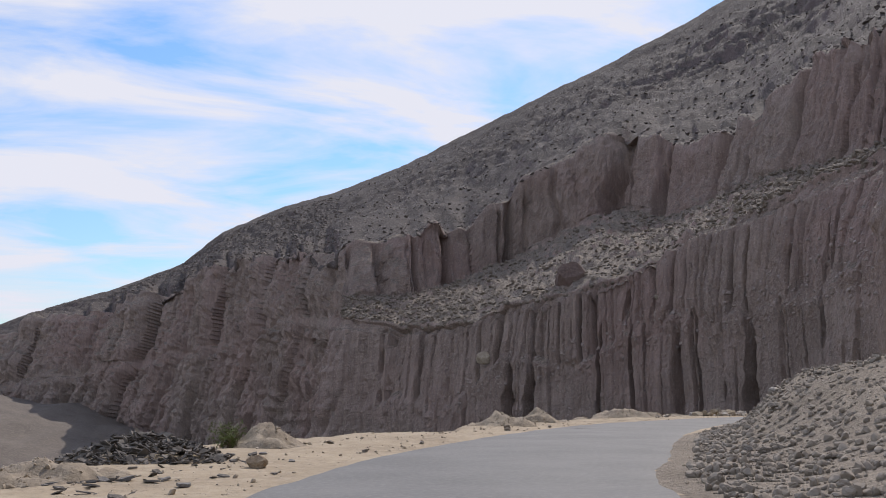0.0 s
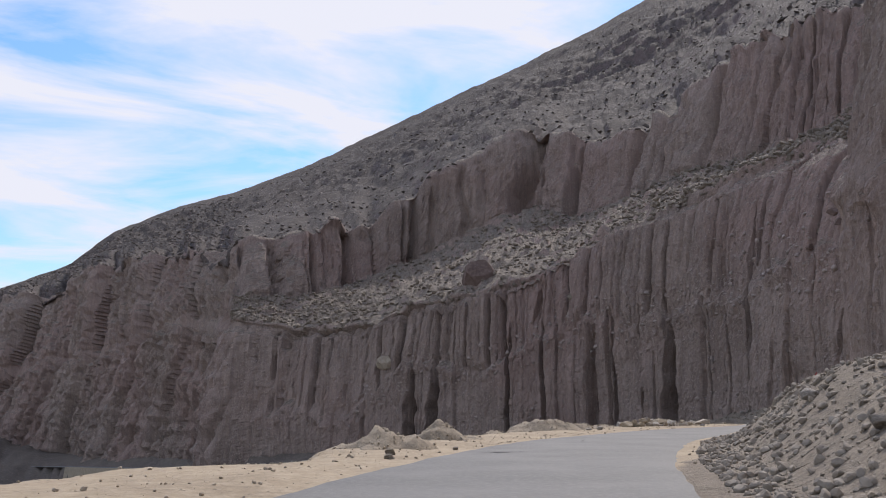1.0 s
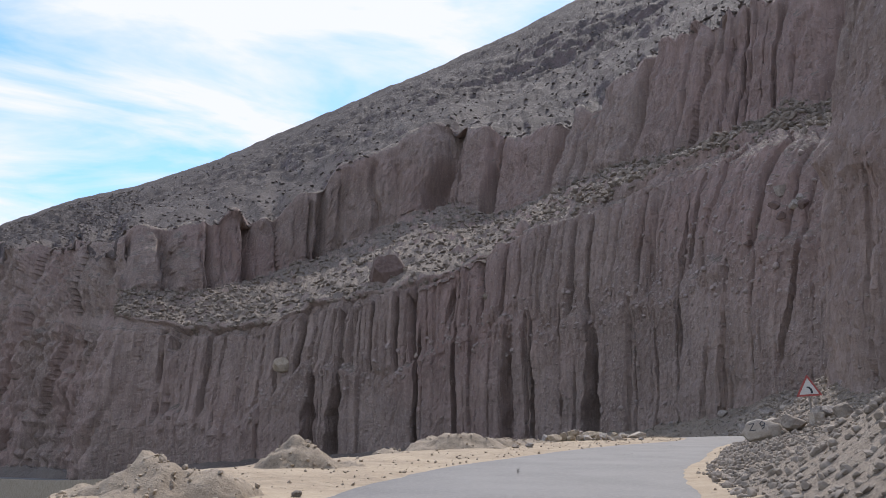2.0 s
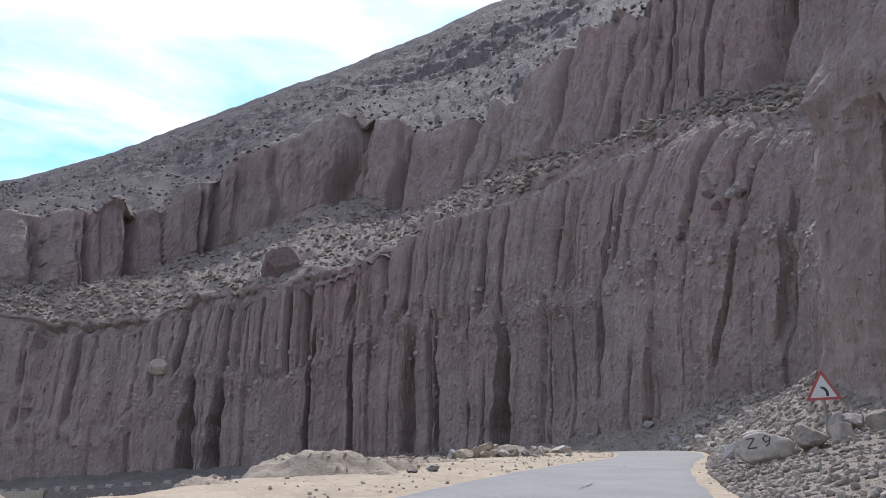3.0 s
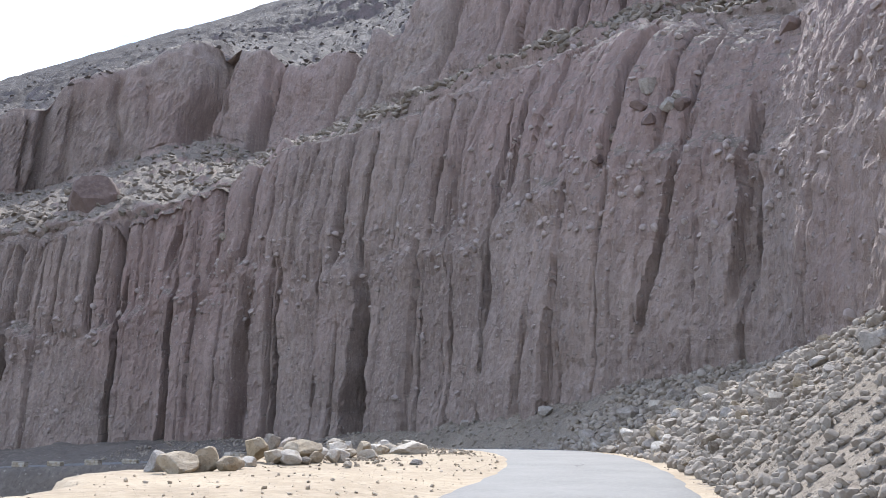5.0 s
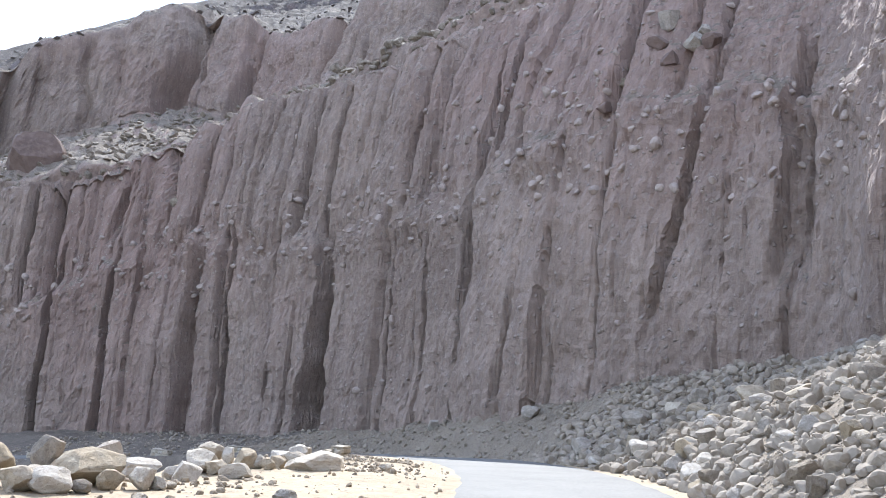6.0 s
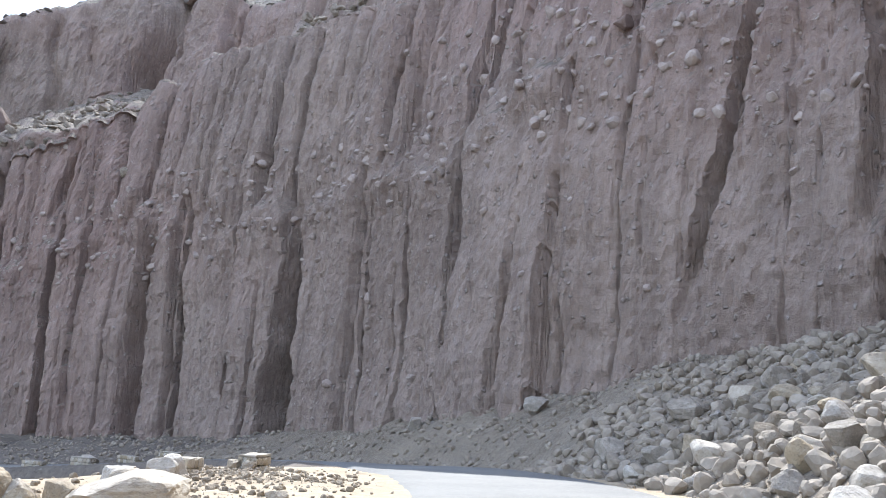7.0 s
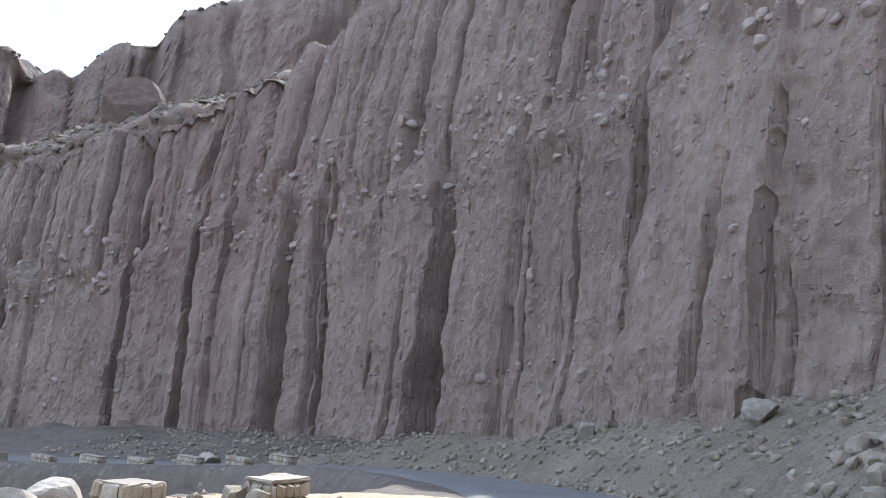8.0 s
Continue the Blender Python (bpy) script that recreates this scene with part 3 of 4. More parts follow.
lean_up = sw + 0.45 * perlin(ss * 0.3, bz * 0.2, 7.2)
far_up = np.interp(ss, [150, 172], [0.4, 1.0])
face_up = far_up * panels(lean_up, 61, 1.6, 4.8, 0.5, 2.2, 0.32, 0.45) + 0.7 * far_up * panels(lean_up + 0.3 * perlin(ss * 0.5, bz * 0.3, 1.2), 62, 0.6, 1.7, 0.16, 0.8, 0.16, 0.2)
fade = 1 - 0.4 * smooth((vv - 1.0) / 0.7)
lower = face_low * (1 - upper_tier) + (fade * face_up - 0.35 - 0.5 * smooth((vlow - seam) / 0.9)) * upper_tier + 1.1 * perlin(ss * 0.07, bz * 0.03, 3.9)
# a band of cobbles stands out along the seam
lower = lower + 0.45 * np.exp(-((vlow - seam + 0.02) / 0.04) ** 2) * (0.4 + perlin(ss * 0.6, bz * 0.5, 2.9) + 0.5 * perlin(ss * 1.9, bz * 1.7, 6.2))

# clefts that run up the lower face: length along the foot, lean, depth, half width, from and to (shares of the face)
CLEFTS = [(208.6, 0.0, 4.2, 1.15, 0.0, 0.62), (203.9, 0.0, 4.2, 1.0, 0.0, 0.62), (190.4, 0.8, 2.6, 0.3, 0.0, 0.72), (184.4, 1.0, 1.3, 0.35, 0.0, 0.66), (186.3, 0.0, 1.8, 0.5, 0.76, 0.9),
          (176.3, 0.6, 2.3, 1.0, 0.0, 0.62), (173.0, 0.3, 1.9, 0.24, 0.0, 0.6), (168.0, 0.2, 1.5, 0.22, 0.15, 0.6), (163.6, 0.0, 3.2, 1.0, 0.0, 0.55), (165.7, 0.5, 0.7, 0.2, 0.0, 0.4),
          (156.1, 0.6, 0.8, 0.16, 0.05, 0.5), (152.6, 0.3, 0.7, 0.2, 0.1, 0.5), (147.5, 1.4, 3.8, 0.9, 0.0, 0.56), (147.0, 0.0, 2.6, 0.42, 0.66, 0.9), (148.7, 0.0, 2.2, 0.36, 0.62, 0.85),
          (153.8, 0.0, 1.6, 0.16, 0.64, 0.8), (142.2, 0.3, 0.6, 0.3, 0.1, 0.4), (139.7, 0.2, 0.5, 0.14, 0.1, 0.3), (135.6, -6.0, 0.9, 0.28, 0.3, 0.75), (127.2, -0.5, 1.2, 0.7, 0.38, 0.8)]
carved = np.zeros_like(ss)
for s0, slant, depth, half, v0, v1 in CLEFTS:
    mid_v = (vlow - v0) / (v1 - v0)
    half_here = half * np.clip(1.15 - 0.6 * np.clip(mid_v, 0, 1) ** 1.5, 0.3, 1.2) * (1 + 0.35 * perlin(bz * 0.5, s0, 2.0))
    open_ = np.exp(-np.abs((ss - s0 - slant * vlow + 0.35 * perlin(bz * 0.25, s0, 0.5) + 0.1 * perlin(bz * 1.3, s0, 3.5)) / half_here) ** 7)
    carved = np.maximum(carved, depth * open_ * smooth((v1 + 0.12 - vlow) / 0.3) * (smooth((vlow - v0 + 0.06) / 0.12) if v0 > 0 else 1))
lower = lower - carved
rough = 0.3 * fbm(bx * 0.22, by * 0.22, bz * 0.16, 3, 0.5) + 0.17 * fbm(bx * 0.55, by * 0.55, bz * 0.4, 3, 0.6)
rough = rough + 0.09 * (0.5 - 2 * np.abs(perlin(bx * 1.3, by * 1.3, bz * 0.9))) + 0.08 * (0.5 - 2 * np.abs(perlin(bx * 2.6 + 7, by * 2.6, bz * 2.1)))
# the spur where the cliff turns along the talus
skirt = smooth((0.25 - vv) / 0.25)
lower = (lower + rough) * low + 0.8 * skirt * (0.6 + perlin(ss * 0.35, 5.5, 0.1))

# upper cliff: broad buttresses, worn to domes at their tops
high_mask = smooth((vv - 2.92) / 0.12) * smooth((4.25 - vv) / 0.4)
wide = ss + upright_high + 0.9 * perlin(ss * 0.12, bz * 0.06, 6.1)
spread = np.interp(ss, [arc[8], arc[11], arc[14], arc[16]], [1.0, 1.3, 1.7, 1.0])
high = spread * (panels(wide, 81, 3.5, 9.0, 0.55, 1.6, 0.3, 0.6) + 0.6 * panels(wide, 82, 1.2, 3.6, 0.16, 0.7, 0.15, 0.15)) + 3.0 * perlin(ss * 0.03, bz * 0.02, 8.3)
# gullies in the upper cliff: length along the foot, lean, depth, half width
GULLIES = [(199.2, -1.5, 7.0, 1.3), (184.0, -0.8, 5.5, 1.1), (212.0, 0.5, 3.5, 1.0), (226.0, -1.0, 4.5, 1.4), (169.6, -1.4, 3.5, 0.9), (192.4, 0.0, 1.8, 0.4), (205.6, 0.0, 1.4, 0.3), (155.3, 0.0, 3.0, 0.8),
           (132.3, 0.0, 6.0, 2.0), (147.0, 0.0, 1.6, 0.4), (244.5, 0.6, 3.0, 0.8), (251.5, 0.4, 3.0, 1.0), (235.5, 0.3, 2.4, 0.7), (161.5, 0.5, 2.2, 0.5), (177.8, 0.0, 2.0, 0.5)]
for s0, slant, depth, half in GULLIES:
    high = high - depth * np.exp(-np.abs((ss + 0.6 * upright_high + 0.6 * perlin(bz * 0.12, s0, 1.0) - s0 - slant * (vv - 3.4)) / half) ** 2.5)
high = high + 0.7 * fbm(bx * 0.3, by * 0.3, bz * 0.14, 5, 0.65)

# beyond the ledge's end the whole height is one dark face of slanting ribs and beds
far_side = smooth((ss - arc[17] - 4) / 22)
far_mask = far_side * smooth((4.5 - vv) / 0.5)
rib = ss + 0.55 * bz + 1.6 * perlin(ss * 0.05, bz * 0.05, 4.1)
beds = np.abs(perlin(bz * 0.32 + 0.4 * perlin(ss * 0.05, bz * 0.1, 0.7), ss * 0.02, 7.3))
crags = 0.5 - np.abs(perlin(bx * 0.3 + bz * 0.2, by * 0.3, bz * 0.12)) * 1.6 - 0.7 * np.abs(perlin(bx * 0.6 + bz * 0.3, by * 0.6, bz * 0.3))
far_face = panels(rib, 91, 11, 30, 3.0, 3.5, 2.4, 3.0) + panels(rib, 92, 3.0, 8.0, 0.8, 1.3, 0.8, 0.8) + panels(ss + 0.25 * bz, 93, 1.6, 3.6, 0.25, 0.8, 0.4, 0.3)
far_face = far_face + 1.0 * crags - 0.7 * beds + 4.0 * perlin(ss * 0.025, bz * 0.03, 4.4) + 1.2 * fbm(bx * 0.12, by * 0.12, bz * 0.1, 4, 0.6)
lower = lower * (1 - 0.8 * far_side) + far_face * far_mask
high = high * high_mask * (1 - far_side)

# mountainside: outcrops and hollows
slope_mask = smooth((vv - 3.95) / 0.2) * smooth((5.6 - vv) / 0.3)
outcrop = 0.45 - np.abs(perlin(bx * 0.13, by * 0.13, bz * 0.2)) * 1.7
slope = (3.0 * fbm(bx * 0.018, by * 0.018, bz * 0.018, 4) + 1.6 * fbm(bx * 0.1, by * 0.1, bz * 0.1, 3, 0.6) + 0.8 * outcrop + 0.6 * fbm(bx * 0.4, by * 0.4, bz * 0.4, 2, 0.6)) * slope_mask
slope = slope * (1 - 0.75 * np.exp(-((vv - 5) / 0.25) ** 2))
bench_mask = smooth((vv - 1.95) / 0.1) * smooth((3.05 - vv) / 0.1) * (1 - far_side)
bench = (0.9 * fbm(bx * 0.25, by * 0.25, bz * 0.25, 4, 0.6)) * bench_mask
surf = base + nrm * (lower + high + slope + bench)[..., None]
near_crest = np.exp(-((vv - 3.95) / 0.33) ** 2) * (1 - far_side)
domes = 1.9 * (pillars(wide, 7.5, 21.5, 0.9) - 0.62) + 1.8 * fbm(ss * 0.09, 6.1, bz * 0.02, 3, 0.5)
surf[..., 2] += near_crest * domes
near_rim = np.exp(-((vv - 1.95) / 0.2) ** 2)
surf[..., 2] += near_rim * (0.8 * fbm(ss * 0.35, 2.2, vv * 2.0, 4, 0.65))

# ease the folds along the crest and the rim
ease = np.maximum.reduce([0.8 * smooth((vv - 3.75) / 0.2) * smooth((4.5 - vv) / 0.3), np.exp(-((vv - 2.02) / 0.13) ** 2)])[..., None]
for _ in range(12):
    mid_ = surf.copy()
    mid_[1:-1, 1:-1] = 0.25 * (surf[:-2, 1:-1] + surf[2:, 1:-1] + surf[1:-1, :-2] + surf[1:-1, 2:])
    surf += 0.7 * ease * (mid_ - surf)
surf += nrm * (ease[..., 0] * smooth((vv - 1.8) / 0.2) * (1.1 * fbm(bx * 0.14, by * 0.14, bz * 0.12, 4, 0.6)))[..., None]


def band(name, r0, r1, mat, label, shade=False):
    part_ = surf[r0:r1 + 1]
    ob = new(name, mesh_from(name, part_.reshape(-1, 3), grid_faces(part_.shape[0], part_.shape[1])[:, ::-1], mat, shade))
    return tagged(ob, label, "cliff", kind="structure")


band("cliff_lower", 0, cuts[2], CLIFF, "tall fluted grey-brown conglomerate cliff above the road")
band("scree_bench", cuts[2], cuts[3], CLIFF, "sloping scree ledge littered with boulders")
band("cliff_upper", cuts[3], cuts[4], CLIFF, "upper reddish grey fluted cliff above the ledge")
band("mountain_slope", cuts[4], len(V) - 1, SLOPE, "stony mountainside up to the ridge, its shade painted dark", True)

# ---- stones ----
def part(name, bm, mat, parent, label=""):
    me = bpy.data.meshes.new(name)
    bm.to_mesh(me)
    bm.free()
    me.materials.append(mat)
    ob = new(name, me)
    ob.parent = parent
    return tagged(ob, label)


def stone_shape(seed, detail, blocky=0.5, flat=1.0):
    """Vertices and faces of an irregular stone about 1 across: a ball cut by random planes, then roughened."""
    rnd = np.random.RandomState(seed)
    bm = bmesh.new()
    bmesh.ops.create_icosphere(bm, subdivisions=detail, radius=0.5)
    v = np.array([p.co[:] for p in bm.verts])
    f = np.array([[q.index for q in p.verts] for p in bm.faces])
    bm.free()
    for _ in range(int(7 + 12 * blocky)):
        n = rnd.normal(size=3)
        n /= np.linalg.norm(n)
        cut = rnd.uniform(0.25, 0.44)
        over = np.maximum(v @ n - cut, 0)
        v = v - over[:, None] * n * 0.92
    r = 1 + 0.09 * fbm(v[:, 0] * 2.3 + seed, v[:, 1] * 2.3, v[:, 2] * 2.3, 3)[:, None]
    v = v * r
    if detail >= 3:
        v = v * (1 + 0.035 * fbm(v[:, 0] * 9 + seed, v[:, 1] * 9, v[:, 2] * 9, 2)[:, None])
    v = v / (v.max(axis=0) - v.min(axis=0))
    v[:, 2] *= flat
    return v - 0.5 * (v.max(axis=0) + v.min(axis=0)), f


BIG_SHAPES = [stone_shape(40 + k, 4, 0.4 + 0.14 * (k % 6)) for k in range(10)]
MID_SHAPES = [stone_shape(80 + k, 2, 0.3 + 0.1 * (k % 6)) for k in range(10)]
LOW_SHAPES = [stone_shape(120 + k, 1, 0.6) for k in range(10)]
TALUS_SHAPES = [stone_shape(160 + k, 3, 0.7 + 0.12 * (k % 6)) for k in range(10)]


def heap_of(name, places, sizes, shapes, mat, label, category, tilt=0.5, squash=(0.5, 0.95), sink=0.25, seed=1, coarse=0.11):
    """Many small stones joined into one mesh."""
    rnd = np.random.RandomState(seed)
    n = len(places)
    sizes = np.asarray(sizes)
    ang = np.stack([rnd.normal(size=n) * tilt, rnd.normal(size=n) * tilt, rnd.uniform(0, 6.283, n)], 1)
    (ca, cb, cc), (sa, sb, sc) = np.cos(ang).T, np.sin(ang).T
    rot = np.empty((n, 3, 3))
    rot[:, 0] = np.stack([cc * cb, cc * sb * sa - sc * ca, cc * sb * ca + sc * sa], 1)
    rot[:, 1] = np.stack([sc * cb, sc * sb * sa + cc * ca, sc * sb * ca - cc * sa], 1)
    rot[:, 2] = np.stack([-sb, cb * sa, cb * ca], 1)
    scale = sizes[:, None] * np.stack([np.ones(n), rnd.uniform(0.6, 1.0, n), rnd.uniform(*squash, n)], 1)
    verts, faces, count = [], [], 0
    for finer in (False, True):
        for q in range(len(shapes)):
            mine = np.flatnonzero((np.arange(n) % len(shapes) == q) & (((sizes > coarse) & (shapes is LOW_SHAPES)) == finer))
            v, f = (MID_SHAPES if finer else shapes)[q]
            w = np.einsum("nij,nvj->nvi", rot[mine], v[None] * scale[mine][:, None, :])
            w = w + (np.asarray(places)[mine] + np.stack([0 * mine, 0 * mine, (0.5 - sink) * scale[mine, 2]], 1))[:, None, :]
            verts.append(w.reshape(-1, 3))
            faces.append((f[None] + (count + len(v) * np.arange(len(mine)))[:, None, None]).reshape(-1, 3))
            count += len(v) * len(mine)
    ob = new(name, mesh_from(name, np.vstack(verts), np.vstack(faces), mat, shade=False))
    return tagged(ob, label, category, kind="stuff")


ROCK_MESHES = {}


def rock(name, x, y, w, h, mat, label, seed, depth=None, yaw=0.0, up=0.0, sink=0.15, group="", category="boulder", tilt=0.0):
    """One boulder, w wide and h high, resting on the ground."""
    key = (seed % len(BIG_SHAPES), mat.name)
    if key not in ROCK_MESHES:
        v, f = BIG_SHAPES[key[0]]
        ROCK_MESHES[key] = mesh_from("rock", v, f, mat, shade=False)
    ob = new(name, ROCK_MESHES[key])
    z = float(ground(np.array([x]), np.array([y]))[0])
    ob.matrix_basis = Matrix.LocRotScale((x, y, z + (0.5 - sink) * h + up), Euler((tilt, tilt * 0.6, yaw)), (w, depth or 0.8 * w, h))
    return tagged(ob, label, category, group)


# roadside boulders on the sandy verge: x, y, width, height, stone, seed, lift
ROADSIDE = [
    (39.26, 72.32, 0.51, 0.64, ROCK, 3, 0.12), (39.62, 71.20, 0.99, 0.66, BUFF, 4, 0.00), (38.86, 70.34, 0.62, 0.43, BUFF, 5, 0.00), (40.90, 74.42, 0.61, 0.67, OCHRE, 6, 0.10),
    (38.72, 70.75, 0.49, 0.38, BUFF, 7, 0.00), (39.27, 70.32, 0.35, 0.23, ROCK, 8, 0.00), (39.75, 70.60, 0.47, 0.35, ROCK, 9, 0.00), (40.97, 72.92, 0.84, 0.43, ROCK, 1, 0.00),
    (40.18, 70.50, 0.49, 0.41, ROCK, 3, 0.00), (39.53, 68.62, 0.22, 0.20, ROCK, 5, 0.00), (43.01, 75.09, 0.88, 0.56, BUFF, 4, 0.00), (44.09, 77.19, 0.65, 0.45, ROCK, 8, 0.12),
    (41.93, 73.15, 0.69, 0.42, ROCK, 6, 0.00), (43.15, 74.63, 0.49, 0.34, BUFF, 3, 0.00), (44.35, 76.82, 0.42, 0.44, ROCK, 9, 0.05), (44.14, 75.45, 0.60, 0.52, BUFF, 7, 0.00),
    (42.97, 73.29, 0.67, 0.36, BUFF, 2, 0.00), (44.40, 75.26, 0.36, 0.36, ROCK, 4, 0.00), (44.33, 74.71, 0.33, 0.27, BUFF, 5, 0.00), (44.90, 75.42, 0.42, 0.34, ROCK, 6, 0.00),
    (41.79, 69.00, 0.36, 0.17, ROCK, 7, 0.00), (40.72, 70.73, 0.23, 0.14, ROCK, 8, 0.00), (47.50, 75.02, 0.31, 0.21, ROCK, 9, 0.00), (40.47, 70.54, 0.28, 0.25, ROCK, 2, 0.00),
    (38.47, 70.43, 0.53, 0.41, BUFF, 3, 0.00), (39.46, 72.01, 0.50, 0.38, OCHRE, 9, 0.00), (41.85, 73.56, 0.45, 0.31, ROCK, 5, 0.00), (46.37, 77.31, 0.65, 0.34, BUFF, 8, 0.00),
    (40.73, 75.09, 0.48, 0.31, ROCK, 6, 0.10), (34.75, 67.0, 0.78, 0.52, BUFF, 4, 0.00), (34.6, 67.9, 0.55, 0.5, ROCK, 7, 0.00), (35.4, 67.3, 0.62, 0.6, ROCK, 2, 0.00),
    (35.75, 66.95, 0.66, 0.36, ROCK, 9, 0.00), (36.6, 68.6, 0.5, 0.34, BUFF, 5, 0.00), (37.3, 69.4, 0.55, 0.3, BUFF, 1, 0.00), (38.2, 70.9, 0.6, 0.62, BUFF, 3, 0.08)]
WORDS = {"grey_rock": "grey rounded boulder on the sandy verge", "buff_rock": "pale buff boulder on the sandy verge", "ochre_rock": "ochre-stained boulder on the sandy verge"}
for k, (x, y, w, h, mat, seed, up) in enumerate(ROADSIDE):
    if mat is ROCK and k % 5 != 0:
        mat = BUFF
    rock("boulder", x, y, w, h, mat, WORDS[mat.name], seed, yaw=1.7 * k, up=up, group="boulders along the verge", depth=w * (0.75 + 0.2 * (k % 2)))
rock("flat_boulder", 45.5, 74.6, 1.75, 0.54, BUFF, "large low pale buff boulder on the sandy verge", 1, depth=1.35, yaw=0.5, sink=0.2)

# boulder with a painted mark, beside the bend sign
Z9X, Z9Y = 32.75, 48.75
marked = new("painted_boulder", None)
zb = float(ground(np.array([Z9X]), np.array([Z9Y]))[0])
marked.location = (Z9X, Z9Y, zb)
tagged(marked, "pale boulder with a black painted mark by the road", "boulder")
mv, mf = stone_shape(301, 4, 0.15)
MS = np.array([1.45, 1.05, 0.92])
MYAW = radians(-42)
rot_m = np.array(Euler((0, radians(-8), MYAW)).to_matrix())
mw = (mv * MS) @ rot_m.T + np.array([0, 0, 0.36])
body = new("stone", mesh_from("stone", mw, mf, PALE))
body.parent = marked
# brush strokes laid on the stone's face towards the road
to_road = Vector((-0.79, -0.62, 0.05)).normalized()
across = Vector((to_road.y, -to_road.x, 0)).normalized() * -1
if across.dot(Vector((0.62, -0.79, 0))) < 0:
    across = -across
from mathutils.bvhtree import BVHTree
tree = BVHTree.FromPolygons([Vector(p) for p in mw], [list(map(int, q)) for q in mf])
STROKES = {"letter_z": [(-0.40, 0.60), (-0.20, 0.63), (-0.36, 0.37), (-0.13, 0.40)],
           "figure_nine": [(0.16, 0.66), (0.06, 0.70), (0.0, 0.62), (0.06, 0.54), (0.15, 0.58), (0.17, 0.68), (0.15, 0.50), (0.07, 0.43)]}
for nm, pts in STROKES.items():
    bm = bmesh.new()
    last = None
    line_pts = []
    for (a0, b0), (a1, b1) in zip(pts[:-1], pts[1:]):
        for q in range(8):
            line_pts.append((a0 + (a1 - a0) * q / 8, b0 + (b1 - b0) * q / 8))
    line_pts.append(pts[-1])
    for k, (a, b) in enumerate(line_pts):
        p0, p1 = line_pts[max(k - 1, 0)], line_pts[min(k + 1, len(line_pts) - 1)]
        dx, dy = p1[0] - p0[0], p1[1] - p0[1]
        ln = math.hypot(dx, dy) + 1e-6
        ox, oy = -dy / ln * 0.016, dx / ln * 0.016
        pair = []
        for sgn in (-1, 1):
            start = across * (a + sgn * ox) + Vector((0, 0, b + sgn * oy)) + to_road * 3
            hit = tree.ray_cast(start, -to_road)
            place = hit[0] if hit[0] else start - to_road * 2.5
            pair.append(bm.verts.new(place + to_road * 0.008))
        if last:
            bm.faces.new((last[0], last[1], pair[1], pair[0]))
        last = pair
    part(nm, bm, BLACK_PAINT, body, "black brushed paint")

# ---- bend warning sign ----
SX, SY = 35.08, 48.65
sign = new("warning_sign", None)
zs = float(ground(np.array([SX]), np.array([SY]))[0])
sign.matrix_basis = pose(SX, SY, zs, 0, 0, -38) @ pose(0, 0, 0, 0, -4.0, 0)
tagged(sign, "red-bordered triangular bend warning sign on a leaning post", "sign")
BASE = 2.18 - zs
bm = bmesh.new()
bmesh.ops.create_cone(bm, cap_ends=True, segments=12, radius1=0.045, radius2=0.045, depth=BASE + 0.9, matrix=Matrix.Translation((0, 0.05, (BASE + 0.9) / 2 - 0.35)))
part("post", bm, STEEL, sign, "grey painted steel post")


def triangle(side, thick, round_=0.05):
    bm = bmesh.new()
    h = side * math.sqrt(3) / 2
    corner = [Vector((-side / 2, 0, 0)), Vector((side / 2, 0, 0)), Vector((0, 0, h))]
    mid = sum(corner, Vector()) / 3
    ring = []
    for k, c in enumerate(corner):
        a, b = corner[k - 1], corner[(k + 1) % 3]
        da, db = (a - c).normalized(), (b - c).normalized()
        for q in range(5):
            t = q / 4
            ring.append(c + (da * (1 - t) ** 2 + db * t ** 2) * round_)
    front = [bm.verts.new((p.x, -thick / 2, p.z)) for p in ring]
    back = [bm.verts.new((p.x, thick / 2, p.z)) for p in ring]
    bm.faces.new(front)
    bm.faces.new(back[::-1])
    for k in range(len(ring)):
        bm.faces.new((front[k], back[k], back[(k + 1) % len(ring)], front[(k + 1) % len(ring)]))
    bmesh.ops.recalc_face_normals(bm, faces=bm.faces)
    return bm


def shifted(bm, v):
    bmesh.ops.translate(bm, verts=bm.verts, vec=v)
    return bm


plate = part("plate", shifted(triangle(0.93, 0.012), (0, 0, BASE)), SIGN_BACK, sign, "bare metal sign plate")
part("border", shifted(triangle(0.93, 0.004), (0, -0.009, BASE)), SIGN_RED, plate, "red painted border")
part("field", shifted(triangle(0.69, 0.004, 0.03), (0, -0.014, BASE + 0.069)), SIGN_WHITE, plate, "white painted field")
bm = bmesh.new()
curve_pts = [(0.10, 0.10), (0.10, 0.19), (0.075, 0.26), (0.02, 0.315), (-0.06, 0.335)]
rows_ = []
for k, (a, b) in enumerate(curve_pts):
    p0, p1 = curve_pts[max(k - 1, 0)], curve_pts[min(k + 1, 4)]
    dx, dy = p1[0] - p0[0], p1[1] - p0[1]
    ln = math.hypot(dx, dy)
    wv = 0.036 if k < 4 else 0.02
    rows_.append([bm.verts.new((a + s * dy / ln * wv, -0.018, BASE + b - s * dx / ln * wv)) for s in (-1, 1)])
for r0, r1 in zip(rows_[:-1], rows_[1:]):
    bm.faces.new((r0[0], r0[1], r1[1], r1[0]))
extr = bmesh.ops.extrude_face_region(bm, geom=list(bm.faces))
bmesh.ops.translate(bm, verts=[g for g in extr["geom"] if isinstance(g, bmesh.types.BMVert)], vec=(0, -0.002, 0))
bmesh.ops.recalc_face_normals(bm, faces=bm.faces)
